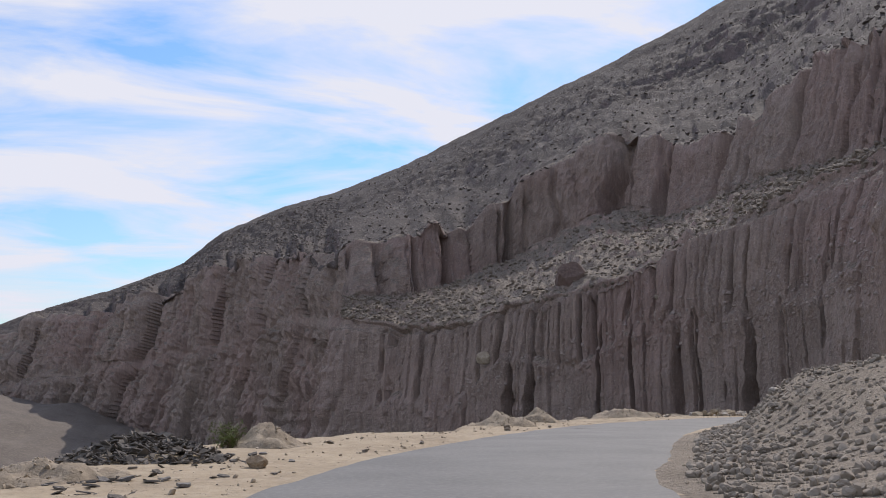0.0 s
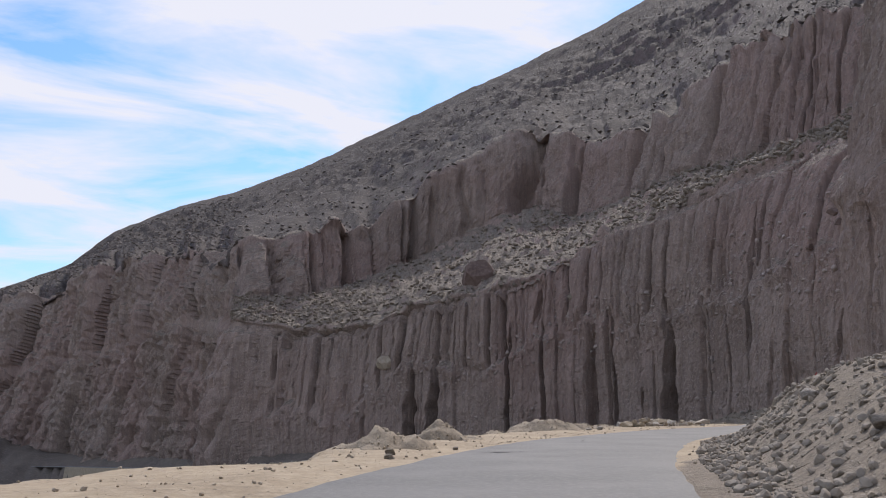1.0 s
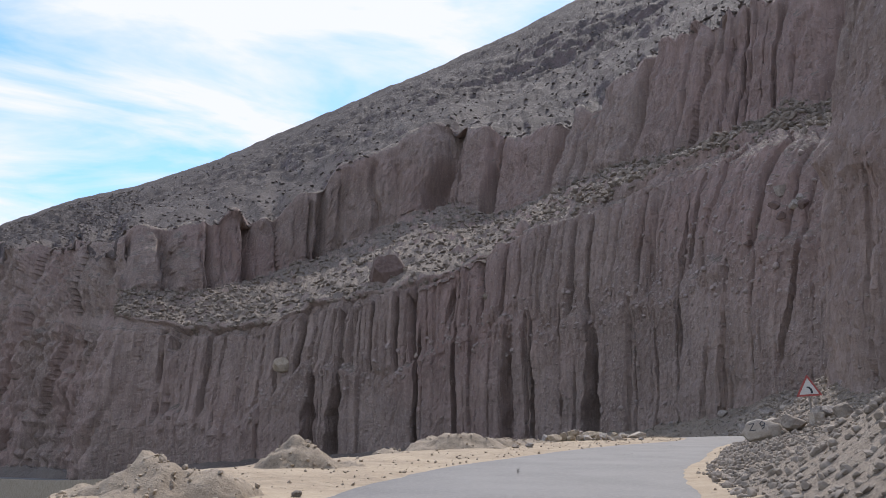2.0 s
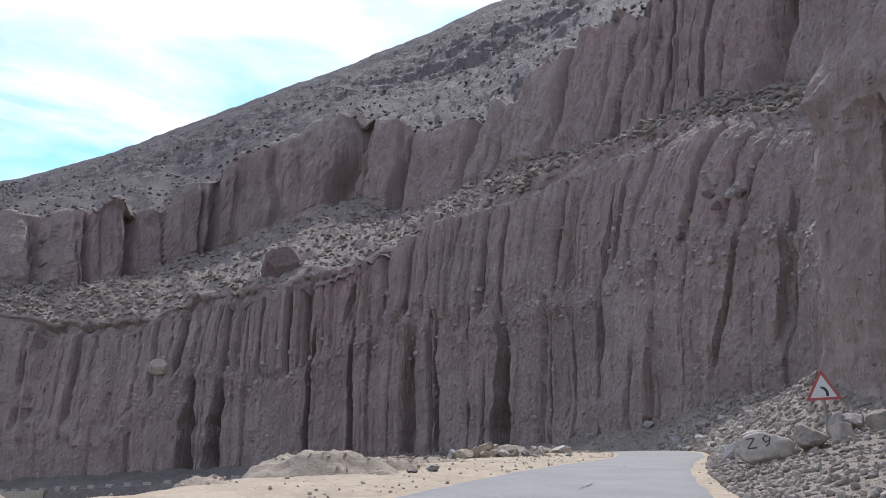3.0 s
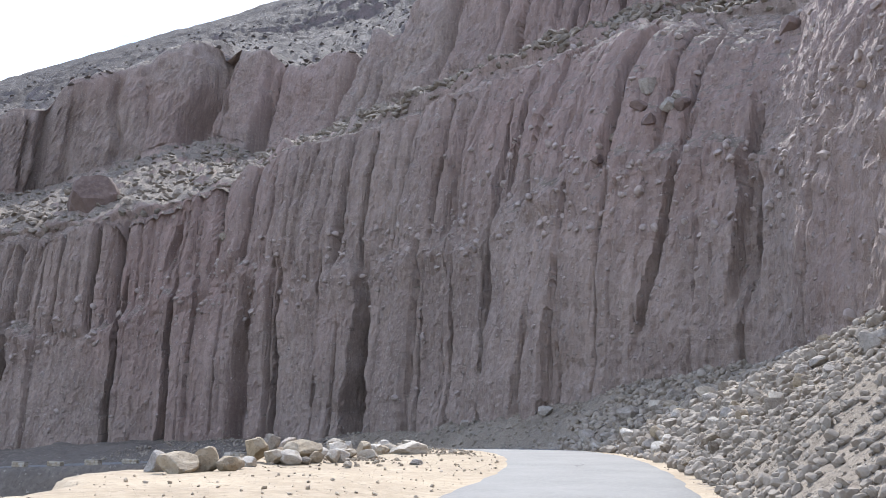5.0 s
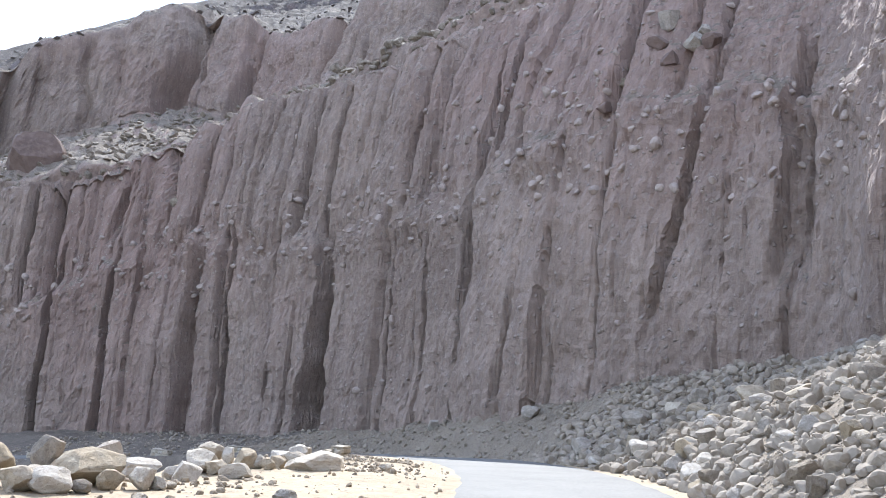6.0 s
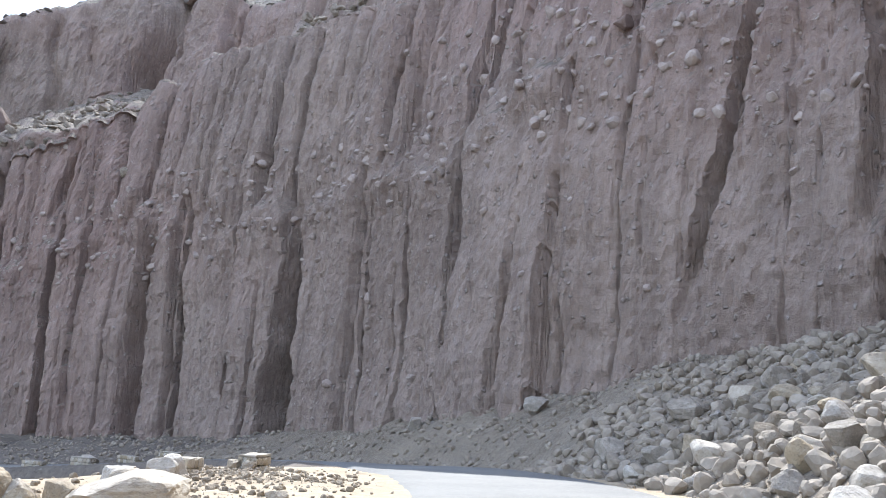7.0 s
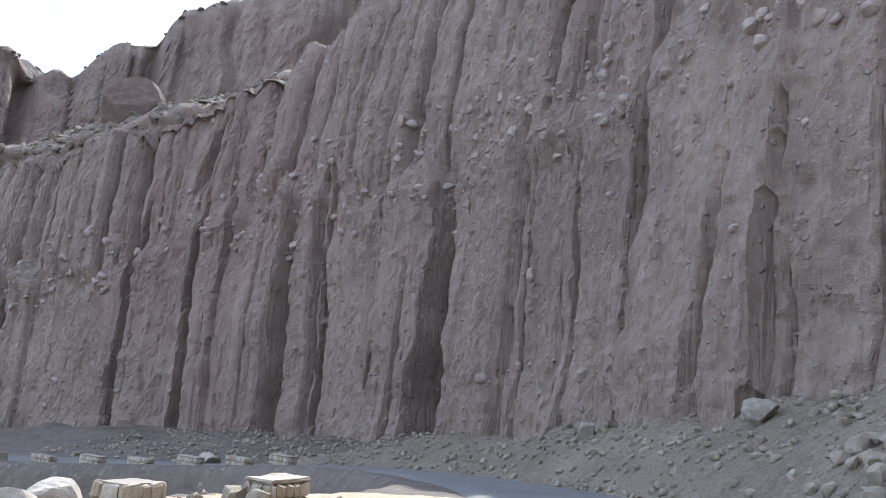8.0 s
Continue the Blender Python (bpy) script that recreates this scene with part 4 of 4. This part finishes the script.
part("bend_arrow", bm, BLACK_PAINT, plate, "black bend symbol")

# rocks by the sign
for k, (x, y, w, h, mat, lab) in enumerate([
        (33.3, 47.75, 0.95, 0.75, ROCK, "dark angular rock beside the painted boulder"), (35.3, 48.1, 0.9, 0.5, ROCK, "pale flat rock by the sign post"),
        (34.9, 48.2, 0.6, 0.7, ROCK, "brown pointed rock by the sign post"), (33.4, 49.6, 0.7, 0.42, BUFF, "pale rock behind the painted boulder"),
        (34.2, 47.6, 0.8, 0.5, BUFF, "pale rock below the sign"), (34.6, 46.7, 0.8, 0.6, ROCK, "grey angular rock on the talus"),
        (38.0, 53.8, 0.95, 0.55, PALE, "smooth pale boulder on the talus"), (36.9, 53.4, 0.6, 0.45, PALE, "smooth pale rock on the talus"),
        (36.0, 53.0, 0.55, 0.55, BUFF, "tall rounded rock at the talus toe"), (58.0, 72.5, 0.95, 0.7, BUFF, "pale rock high on the talus"),
        (55.6, 69.4, 0.8, 0.5, BUFF, "long pale rock on the talus"), (54.6, 71.3, 0.7, 0.5, ROCK, "grey rounded rock on the talus"),
        (58.9, 79.9, 0.8, 0.7, ROCK, "tall grey rock at the talus toe"), (60.3, 78.8, 0.9, 0.6, ROCK, "broad grey rock on the talus"),
        (57.6, 76.4, 0.55, 0.45, BUFF, "tan block on the talus"), (57.0, 74.0, 0.7, 0.45, ROCK, "grey rock on the talus"),
        (59.5, 75.5, 0.8, 0.5, BUFF, "pale slab on the talus"), (64.2, 88.5, 0.9, 0.7, ROCK, "grey rock fallen at the cliff foot"),
        (65.3, 97.5, 0.9, 0.7, ROCK, "rock fallen at the cliff foot"), (56.2, 113.6, 1.3, 0.7, PALE, "white rock fallen beside the lower road")]):
    rock("rock", x, y, w, h, mat, lab, k + 2, yaw=0.9 * k, category="rock", tilt=0.15 * ((k % 3) - 1))

# ---- talus ----
rt = np.random.RandomState(21)


def talus_points(n, lo, hi, power=1.0, edge_in=0.7):
    """Places on the slope between the road's right side and the cliff, for a stretch of the road by length."""
    i = rt.randint(lo, hi, n)
    base_ = WHOLE[i]
    nx, ny = WHOLE_DIR[i, 1], -WHOLE_DIR[i, 0]
    probe = nearest(FOOT_LINE, base_[:, 0], base_[:, 1])[1]
    reach = np.maximum(probe - base_[:, 3] + 1.0, 1.5)
    d = base_[:, 3] + edge_in + reach * rt.uniform(0, 1, n) ** power
    x, y = base_[:, 0] + nx * d, base_[:, 1] + ny * d
    return np.stack([x, y, ground(x, y)], axis=1)


def road_index(x, y):
    return int(np.argmin(np.hypot(WHOLE[:, 0] - x, WHOLE[:, 1] - y)))


I0, I1, I2, I3 = road_index(1, 4), road_index(31, 53), road_index(57, 85), road_index(46, 124)
heavy = talus_points(290, road_index(45, 66), road_index(56, 82), 1.4, 0.45)
for k, p in enumerate(heavy):
    size = 0.2 + 0.55 * rt.uniform() ** 2.4
    mat = (ROCK, BUFF, ROCK, ROCK, BUFF, ROCK, ROCK)[k % 7]
    key = ("mid", k % len(TALUS_SHAPES), mat.name)
    if key not in ROCK_MESHES:
        ROCK_MESHES[key] = mesh_from("rock", *TALUS_SHAPES[key[1]], mat, shade=False)
    ob = new("talus_rock", ROCK_MESHES[key])
    h = size * rt.uniform(0.55, 0.9)
    ob.matrix_basis = Matrix.LocRotScale((p[0], p[1], p[2] + 0.28 * h), Euler((rt.normal() * 0.3, rt.normal() * 0.3, rt.uniform(0, 6))), (size, size * rt.uniform(0.65, 1), h))
    tagged(ob, {"grey_rock": "grey angular rock on the talus slope", "buff_rock": "pale buff rock on the talus slope", "ochre_rock": "tan rock on the talus slope"}[mat.name],
           "rock", "rocks on the talus")


def log_sizes(n, lo, hi, power=2.6):
    return lo + (hi - lo) * rt.uniform(0, 1, n) ** power


p1 = talus_points(15000, I1, I2, 1.0, 0.3)
heap_of("talus_rubble", p1, log_sizes(len(p1), 0.05, 0.5, 3.6) * np.interp(p1[:, 1], [58, 68], [0.5, 1.0]), LOW_SHAPES, RUBBLE, "loose pale rubble covering the talus slope", "rubble", seed=2)
p2 = talus_points(32000, I0, I1, 1.2, 0.25)
heap_of("verge_rubble", p2, log_sizes(len(p2), 0.025, 0.2, 4.0), LOW_SHAPES, RUBBLE, "loose stones on the bank beside the road", "rubble", seed=3)
p3 = talus_points(7000, I2, I3, 0.9, 0.3)
heap_of("foot_rubble", p3, log_sizes(len(p3), 0.035, 0.32, 6.5), LOW_SHAPES, RUBBLE, "grey rubble along the foot of the cliff", "rubble", seed=4)
# gravel over both verges
i = rt.randint(I0, road_index(56, 83), 5200)
side = np.where(rt.uniform(size=len(i)) < 0.72, -1, 1)
d = WHOLE[i, 3] + np.where(side < 0, 0.0 + 6.0 * rt.uniform(size=len(i)) ** 1.3, 2.2 * rt.uniform(size=len(i)))
gxp, gyp = WHOLE[i, 0] + side * WHOLE_DIR[i, 1] * d, WHOLE[i, 1] - side * WHOLE_DIR[i, 0] * d
heap_of("verge_gravel", np.stack([gxp, gyp, ground(gxp, gyp)], 1), log_sizes(len(i), 0.015, 0.11, 6.0), LOW_SHAPES, PEBBLE, "scattered gravel on the sandy verge", "gravel", seed=5)

# ---- stones on the mountain ----
foot_flat = surf.reshape(-1, 3)
SV, SS = vv.ravel(), ss.ravel()


def pick(n, v0, v1, s0, s1):
    ok = np.flatnonzero((SV > v0) & (SV < v1) & (SS > s0) & (SS < s1))
    # even by area: the sampling along S is uneven
    w = np.gradient(S)
    p = np.repeat(w[None, :], len(V), axis=0).ravel()[ok]
    return foot_flat[rt.choice(ok, n, p=p / p.sum())]


pb = pick(15000, 2.02, 2.98, arc[3], arc[18])
heap_of("ledge_rubble", pb, log_sizes(len(pb), 0.14, 1.2, 4.0), LOW_SHAPES, LEDGE, "boulders and rubble on the cliff ledge", "rubble", squash=(0.3, 0.65), seed=6, coarse=0.55)
pb = pick(26000, 3.95, 4.9, arc[3], arc[22])
heap_of("slope_rubble", pb, log_sizes(len(pb), 0.25, 1.5, 5.5), LOW_SHAPES, SCREE, "boulders strewn over the mountainside", "rubble", squash=(0.25, 0.55), seed=7, coarse=1.5)
pb = np.vstack([pick(1900, 0.5, 0.72, arc[4], arc[16]), pick(700, 0.2, 1.95, arc[3], arc[14]), pick(500, 0.6, 1.7, arc[5], arc[9])])
heap_of("cliff_stones", pb, log_sizes(len(pb), 0.12, 0.7, 4.5), MID_SHAPES, COBBLE, "rounded stones set in the cliff face", "stones", sink=0.5, seed=8)
pb = pick(700, 1.85, 2.15, arc[3], arc[17])
heap_of("rim_rubble", pb, log_sizes(len(pb), 0.2, 1.0, 3.0), LOW_SHAPES, LEDGE, "blocks along the edge of the ledge", "rubble", seed=9)

# large blocks on the ledge and in the face
def set_block(name, near_to, w, h, mat, label, seed, v0=0.3, v1=2.9, proud=-0.12):
    ok = (SV > v0) & (SV < v1)
    p = foot_flat[ok][np.argmin(((foot_flat[ok] - np.array(near_to)) ** 2).sum(1))]
    key = (seed % len(BIG_SHAPES), mat.name)
    if key not in ROCK_MESHES:
        ROCK_MESHES[key] = mesh_from("rock", *BIG_SHAPES[key[0]], mat, shade=False)
    ob = new(name, ROCK_MESHES[key])
    ob.matrix_basis = Matrix.LocRotScale((p[0] - proud * w, p[1] - max(proud, 0) * w, p[2] + 0.1 * h), Euler((0.1, -0.1, seed * 1.3)), (w, 0.85 * w, h))
    return tagged(ob, label, "boulder")


set_block("ledge_boulder", (53.5, 147.5, 20.5), 5.2, 5.6, RUST, "huge rust-brown boulder poised on the ledge", 5, 1.9, 2.6)
for k, (q, w) in enumerate([((69.6, 85.9, 22.2), 1.5), ((69.0, 86.3, 20.5), 1.1), ((69.6, 84.5, 20.3), 1.3), ((69.2, 85.2, 19.4), 1.0), ((69.3, 84.0, 21.4), 0.9), ((69.4, 83.2, 20.4), 1.2),
                            ((69.2, 88.2, 18.6), 1.2), ((73.9, 78.7, 24.5), 1.6), ((60.9, 130.0, 16.5), 1.3), ((68.2, 88.8, 17.2), 0.9)]):
    set_block("cliff_boulder", q, w, 0.8 * w, (ROCK, RUST)[k % 2], "rounded boulder bedded in the cliff face", k + 3)
set_block("cliff_block", (40.3, 156.9, 8.2), 2.6, 2.4, BUFF, "pale squarish block in the cliff face", 5, proud=0.1)
set_block("cliff_block", (49.6, 59.8, 7.9), 1.7, 1.9, BUFF, "pale block jutting from the cliff spur", 4)

# ---- gravel mounds on the verge ----
HEAP = material("heap_earth", (0.22, 0.178, 0.13), (0.31, 0.255, 0.185), (0.41, 0.345, 0.26), big=0.8, fine=4.0, bump=1.0, bump_size=0.06, painted_pits=0.5)


def mound(x, y, r, h, seed):
    n = 34
    u = np.linspace(-1.35, 1.35, n)
    mx, my = np.meshgrid(u, u)
    rr = np.hypot(mx * (1 + 0.15 * np.sin(seed)), my)
    wx, wy = x + mx * r, y + my * r
    top = np.clip(1 - rr ** 1.5 + 0.5 * fbm(mx * 1.3 + seed, my * 1.3, 0.2, 4, 0.6), -0.25, 1.5)
    z = ground(wx, wy) + h * top + 0.05 * fbm(wx * 3.1, wy * 3.1, seed, 3) - 0.02
    z = np.where(rr > 1.25, ground(wx, wy) - 0.15, z)
    ob = new("gravel_mound", mesh_from("gravel_mound", np.stack([wx, wy, z], -1).reshape(-1, 3), grid_faces(n, n), HEAP))
    tagged(ob, "small heap of grey gravel on the verge's edge", "mound", "gravel heaps along the verge")
    k = int(150 * r * r) + 40
    a, q = rt.uniform(0, 6.283, k), rt.uniform(0, 1.1, k)
    sx, sy = x + r * q * np.cos(a), y + r * q * np.sin(a)
    hh = ground(sx, sy) + 0.92 * h * np.clip(1 - q ** 1.5 + 0.5 * fbm(1.3 * q * np.cos(a) + seed, 1.3 * q * np.sin(a), 0.2, 4, 0.6), 0, 1.5)
    return np.stack([sx, sy, hh], 1)


heap_pts = [mound(x, y, r, h, k * 3.7) for k, (x, y, r, h) in enumerate([
    (10.7, 36.3, 1.25, 0.44), (14.6, 43.4, 1.1, 0.48), (18.7, 50.9, 1.2, 0.32), (22.4, 52.9, 1.7, 0.52), (24.7, 53.9, 0.9, 0.34), (26.3, 56.3, 0.8, 0.26),
    (1.3, 21.8, 0.9, 0.42), (29.6, 60.2, 1.3, 0.22), (-1.9, 14.9, 1.0, 0.32)])]
heap_pts = np.vstack(heap_pts)
heap_of("mound_gravel", heap_pts, log_sizes(len(heap_pts), 0.02, 0.11, 4.0), LOW_SHAPES, PEBBLE, "coarse gravel on the heaps", "gravel", seed=10)

# clods and stones round the large boulder
cl = np.stack([46.6 + rt.normal(size=700) * 1.3, 76.2 + rt.normal(size=700) * 1.4], 1)
cl2 = np.stack([40.6 + rt.normal(size=500) * 1.5, 72.2 + rt.normal(size=500) * 1.5], 1)
cl3 = np.stack([50.1 + rt.normal(size=300) * 0.45, 81.9 + rt.normal(size=300) * 0.4], 1)
cl4 = np.stack([49.3 + rt.normal(size=900) * 1.3, 79.6 + rt.normal(size=900) * 1.3], 1)
cl = np.vstack([cl, cl2, cl3, cl4])
cl = cl[nearest(WHOLE, cl[:, 0], cl[:, 1])[1] > 2.9]
heap_of("verge_clods", np.c_[cl, ground(cl[:, 0], cl[:, 1])], log_sizes(len(cl), 0.02, 0.17, 4.0), LOW_SHAPES, HEAP, "clods of earth and stones between the boulders", "clods", sink=0.35, seed=12)

# ---- slate pile ----
def slab_shape(seed):
    rnd = np.random.RandomState(seed)
    n = 7
    a = np.sort(rnd.uniform(0, 6.283, n))
    ring = np.stack([0.5 * np.cos(a) * rnd.uniform(0.7, 1.1, n), 0.5 * np.sin(a) * rnd.uniform(0.6, 1.0, n)], 1)
    v = np.vstack([np.c_[ring, np.full(n, 0.11)], np.c_[ring * 1.06, np.full(n, -0.11)], [[0, 0, 0.13], [0, 0, -0.13]]])
    f = []
    for k in range(n):
        q = (k + 1) % n
        f += [(k, n + k, n + q), (k, n + q, q), (2 * n, k, q), (2 * n + 1, n + q, n + k)]
    return v, np.array(f)


SLABS = [slab_shape(500 + k) for k in range(8)]
PX, PY = -0.9, 18.6
n = 1500
a, q = rt.uniform(0, 6.283, n), np.sqrt(rt.uniform(0, 1, n))
sx, sy = PX + 1.55 * q * np.cos(a), PY + 1.2 * q * np.sin(a)
sz = ground(sx, sy) + 0.5 * np.clip(1 - q ** 1.1, 0, 1)
heap_of("slate_pile", np.stack([sx, sy, sz], 1), log_sizes(n, 0.06, 0.30, 2.6), SLABS, SLATE, "heap of dark broken slate on the verge", "slate", tilt=0.45, squash=(0.2, 0.6), sink=0.4, seed=11)
slab_mesh = [mesh_from("slab", *s_, SLATE, shade=False) for s_ in SLABS]
for k in range(90):
    x, y = 0.3 + rt.normal() * 0.9, 17.3 + rt.normal() * 1.6
    if k > 40:
        x, y = -1.2 + rt.normal() * 0.6, 14.2 + rt.normal() * 1.0
    z = float(ground(np.array([x]), np.array([y]))[0])
    s_ = 0.08 + 0.26 * rt.uniform() ** 2
    ob = new("slate_slab", slab_mesh[k % 8])
    ob.matrix_basis = Matrix.LocRotScale((x, y, z + 0.05 * s_ + 0.01), Euler((rt.normal() * 0.2, rt.normal() * 0.2, rt.uniform(0, 6))), (s_, s_ * 0.8, s_ * rt.uniform(0.22, 0.6)))
    tagged(ob, "dark broken slab of slate lying on sand", "slab", "slabs by the slate heap")
rock("ochre_stone", 1.15, 16.3, 0.36, 0.24, OCHRE, "ochre stone lying on the sand", 5, category="rock")
for k, (x, y, w) in enumerate([(10.6, 16.9, 0.3), (11.05, 18.3, 0.34), (14.2, 22.3, 0.45), (10.0, 13.9, 0.22), (17.6, 27.9, 0.5), (10.05, 33.1, 0.3), (9.75, 32.0, 0.24), (12.6, 36.0, 0.2),
                              (5.2, 23.6, 0.16), (3.4, 20.4, 0.15), (2.9, 23.2, 0.2), (24.6, 52.2, 0.3), (25.4, 52.6, 0.34)]):
    rock("stone", x, y, w, w * 0.55, ROCK, "single stone lying beside the road", k + 1, yaw=k, category="rock", group="single stones by the road")

# ---- bush ----
BX, BY = 0.55, 21.3
bush = new("bush", None)
bush.location = (BX, BY, float(ground(np.array([BX]), np.array([BY]))[0]))
tagged(bush, "small green desert shrub on the verge", "bush")
rb = random.Random(5)
bm_t, bm_l = bmesh.new(), bmesh.new()
for k in range(34):
    a, lean, ln = rb.uniform(0, 6.283), rb.uniform(0.1, 0.95), rb.uniform(0.35, 0.62)
    tip = Vector((math.cos(a) * lean * ln * 1.15, math.sin(a) * lean * ln, ln * (1.05 - 0.5 * lean)))
    root = Vector((rb.uniform(-0.12, 0.12), rb.uniform(-0.12, 0.12), -0.05))
    for q in range(3):
        p0, p1 = root.lerp(tip, q / 3), root.lerp(tip, (q + 1) / 3)
        r = 0.007 * (1 - q / 4)
        ring0 = [bm_t.verts.new(p0 + Vector((math.cos(w) * r, math.sin(w) * r, 0))) for w in (0, 2.1, 4.2)]
        ring1 = [bm_t.verts.new(p1 + Vector((math.cos(w) * r * 0.8, math.sin(w) * r * 0.8, 0))) for w in (0, 2.1, 4.2)]
        for w in range(3):
            bm_t.faces.new((ring0[w], ring0[(w + 1) % 3], ring1[(w + 1) % 3], ring1[w]))
    for q in range(26):
        c = root.lerp(tip, rb.uniform(0.25, 1.05)) + Vector((rb.gauss(0, 0.03), rb.gauss(0, 0.03), rb.gauss(0, 0.03)))
        u = Vector((rb.gauss(0, 1), rb.gauss(0, 1), rb.gauss(0.4, 1))).normalized()
        w = u.cross(Vector((rb.gauss(0, 1), rb.gauss(0, 1), rb.gauss(0, 1)))).normalized()
        s_ = rb.uniform(0.02, 0.045)
        bm_l.faces.new([bm_l.verts.new(c + d_) for d_ in (u * s_, w * s_ * 0.4, -u * s_, -w * s_ * 0.4)])
part("stems", bm_t, TWIG, bush, "thin brown stems")
part("foliage", bm_l, LEAF, bush, "small green leaves")

# ---- stone parapets ----
def block_mesh(seed, mat):
    """A dressed stone about 1 by 1 by 1 with worn edges."""
    rnd = np.random.RandomState(seed)
    bm = bmesh.new()
    bmesh.ops.create_cube(bm, size=1.0)
    bmesh.ops.bevel(bm, geom=list(bm.edges), offset=0.14, segments=1, affect="EDGES")
    for v in bm.verts:
        v.co += Vector(rnd.normal(size=3)) * 0.045
    me = bpy.data.meshes.new("stone")
    bm.to_mesh(me)
    bm.free()
    me.materials.append(mat)
    return me


STONES = [block_mesh(700 + k, MASON) for k in range(6)]


def parapet(x, y, z, yaw, length, height, thick, label, seed, capped=True):
    rnd = random.Random(seed)
    top = new("parapet_block", None)
    top.matrix_basis = pose(x, y, z, 0, 0, yaw)
    tagged(top, label, "parapet", "parapet blocks along the road")
    bm = bmesh.new()
    bmesh.ops.create_cube(bm, size=1.0, matrix=Matrix.Translation((0, 0, height / 2 - 0.15)) @ Matrix.Diagonal((length - 0.06, thick - 0.06, height + 0.3, 1)))
    core = part("core", bm, MORTAR, top, "rough mortar core")
    rows_n = 2
    for face, (wid, offs, turn) in enumerate(((length, thick / 2, 0), (length, thick / 2, 180), (thick, length / 2, 90), (thick, length / 2, 270))):
        for r in range(rows_n):
            p = -wid / 2
            while p < wid / 2 - 0.05:
                w = min(rnd.uniform(0.08, 0.26), wid / 2 - p)
                ob = new("stone", STONES[rnd.randrange(6)])
                ob.parent = core
                hh = height / rows_n
                m = pose(0, 0, 0, 0, 0, turn) @ Matrix.Translation((p + w / 2, -offs + 0.02, hh * (r + 0.5)))
                ob.matrix_basis = m @ pose(0, 0, 0, rnd.gauss(0, 4), rnd.gauss(0, 5), rnd.gauss(0, 4)) @ Matrix.Diagonal((w - 0.012, 0.09 + rnd.uniform(-0.015, 0.02), hh - 0.02, 1))
                p += w
    if capped:
        bm = bmesh.new()
        bmesh.ops.create_cube(bm, size=1.0, matrix=Matrix.Translation((0, 0, height + 0.03)) @ Matrix.Diagonal((length + 0.02, thick + 0.02, 0.05, 1)))
        bmesh.ops.bevel(bm, geom=list(bm.edges), offset=0.018, segments=2, affect="EDGES")
        bmesh.ops.subdivide_edges(bm, edges=list(bm.edges), cuts=2)
        for v in bm.verts:
            v.co += Vector((rnd.gauss(0, 0.006), rnd.gauss(0, 0.006), rnd.gauss(0, 0.008)))
        part("cap", bm, WHITEWASH, top, "pale weathered cap slab")
    return top


parapet(50.65, 82.4, -0.34, 42, 0.86, 0.36, 0.38, "low rubble masonry parapet block with pale cap", 1)
parapet(48.85, 81.7, -0.36, 42, 0.62, 0.38, 0.42, "low rubble masonry parapet block, partly broken", 2, False)
rock("broken_stone", 48.05, 80.3, 0.62, 0.46, BUFF, "rough broken stone leaning on the parapet", 7, category="rock")
rock("broken_stone", 47.65, 79.7, 0.58, 0.42, BUFF, "rough broken stone leaning on the parapet", 5, category="rock")
rock("broken_stone", 50.1, 82.2, 0.34, 0.26, BUFF, "broken stone at the parapet's end", 6, category="rock")
rock("broken_stone", 50.3, 81.95, 0.28, 0.24, BUFF, "broken stone at the parapet's end", 3, category="rock")
rock("verge_stone", 46.6, 78.6, 0.6, 0.32, BUFF, "low pale stone on the verge's edge", 6, category="rock")
k0 = road_index(59.2, 104)
for k in range(24):
    i = k0 + k * 6
    x, y = WHOLE[i, 0] - WHOLE_DIR[i, 1] * 2.75, WHOLE[i, 1] + WHOLE_DIR[i, 0] * 2.75
    parapet(x, y, WHOLE[i, 2] - 0.02, math.degrees(math.atan2(WHOLE_DIR[i, 1], WHOLE_DIR[i, 0])), 1.1, 0.34, 0.42, "grey masonry parapet block along the lower road", 10 + k, k % 2 == 0)

# retaining wall under the lower road's outer edge, leaning back a little
wi0, wi1 = road_index(30, 152), road_index(-14, 280)
wl_i = np.arange(wi0, wi1, 2)
c0, way = WHOLE[wl_i], WHOLE_DIR[wl_i]
prof = [(2.42, 0.06), (2.98, 0.06), (3.02, -0.06), (3.15, -1.2), (3.32, -2.4), (3.5, -3.8), (2.5, -3.8)]
wall_v = np.stack([np.stack([c0[:, 0] - way[:, 1] * o, c0[:, 1] + way[:, 0] * o,
                             c0[:, 2] + h + 0.05 * perlin(c0[:, 0] * 0.9, c0[:, 1] * 0.9, h * 1.7)], 1) for o, h in prof + prof[:1]], axis=1)
wall_ob = new("retaining_wall", mesh_from("retaining_wall", wall_v.reshape(-1, 3), grid_faces(len(wl_i), len(prof) + 1), MASON, shade=False))
tagged(wall_ob, "pale rubble retaining wall under the lower road", "retaining wall", kind="structure")
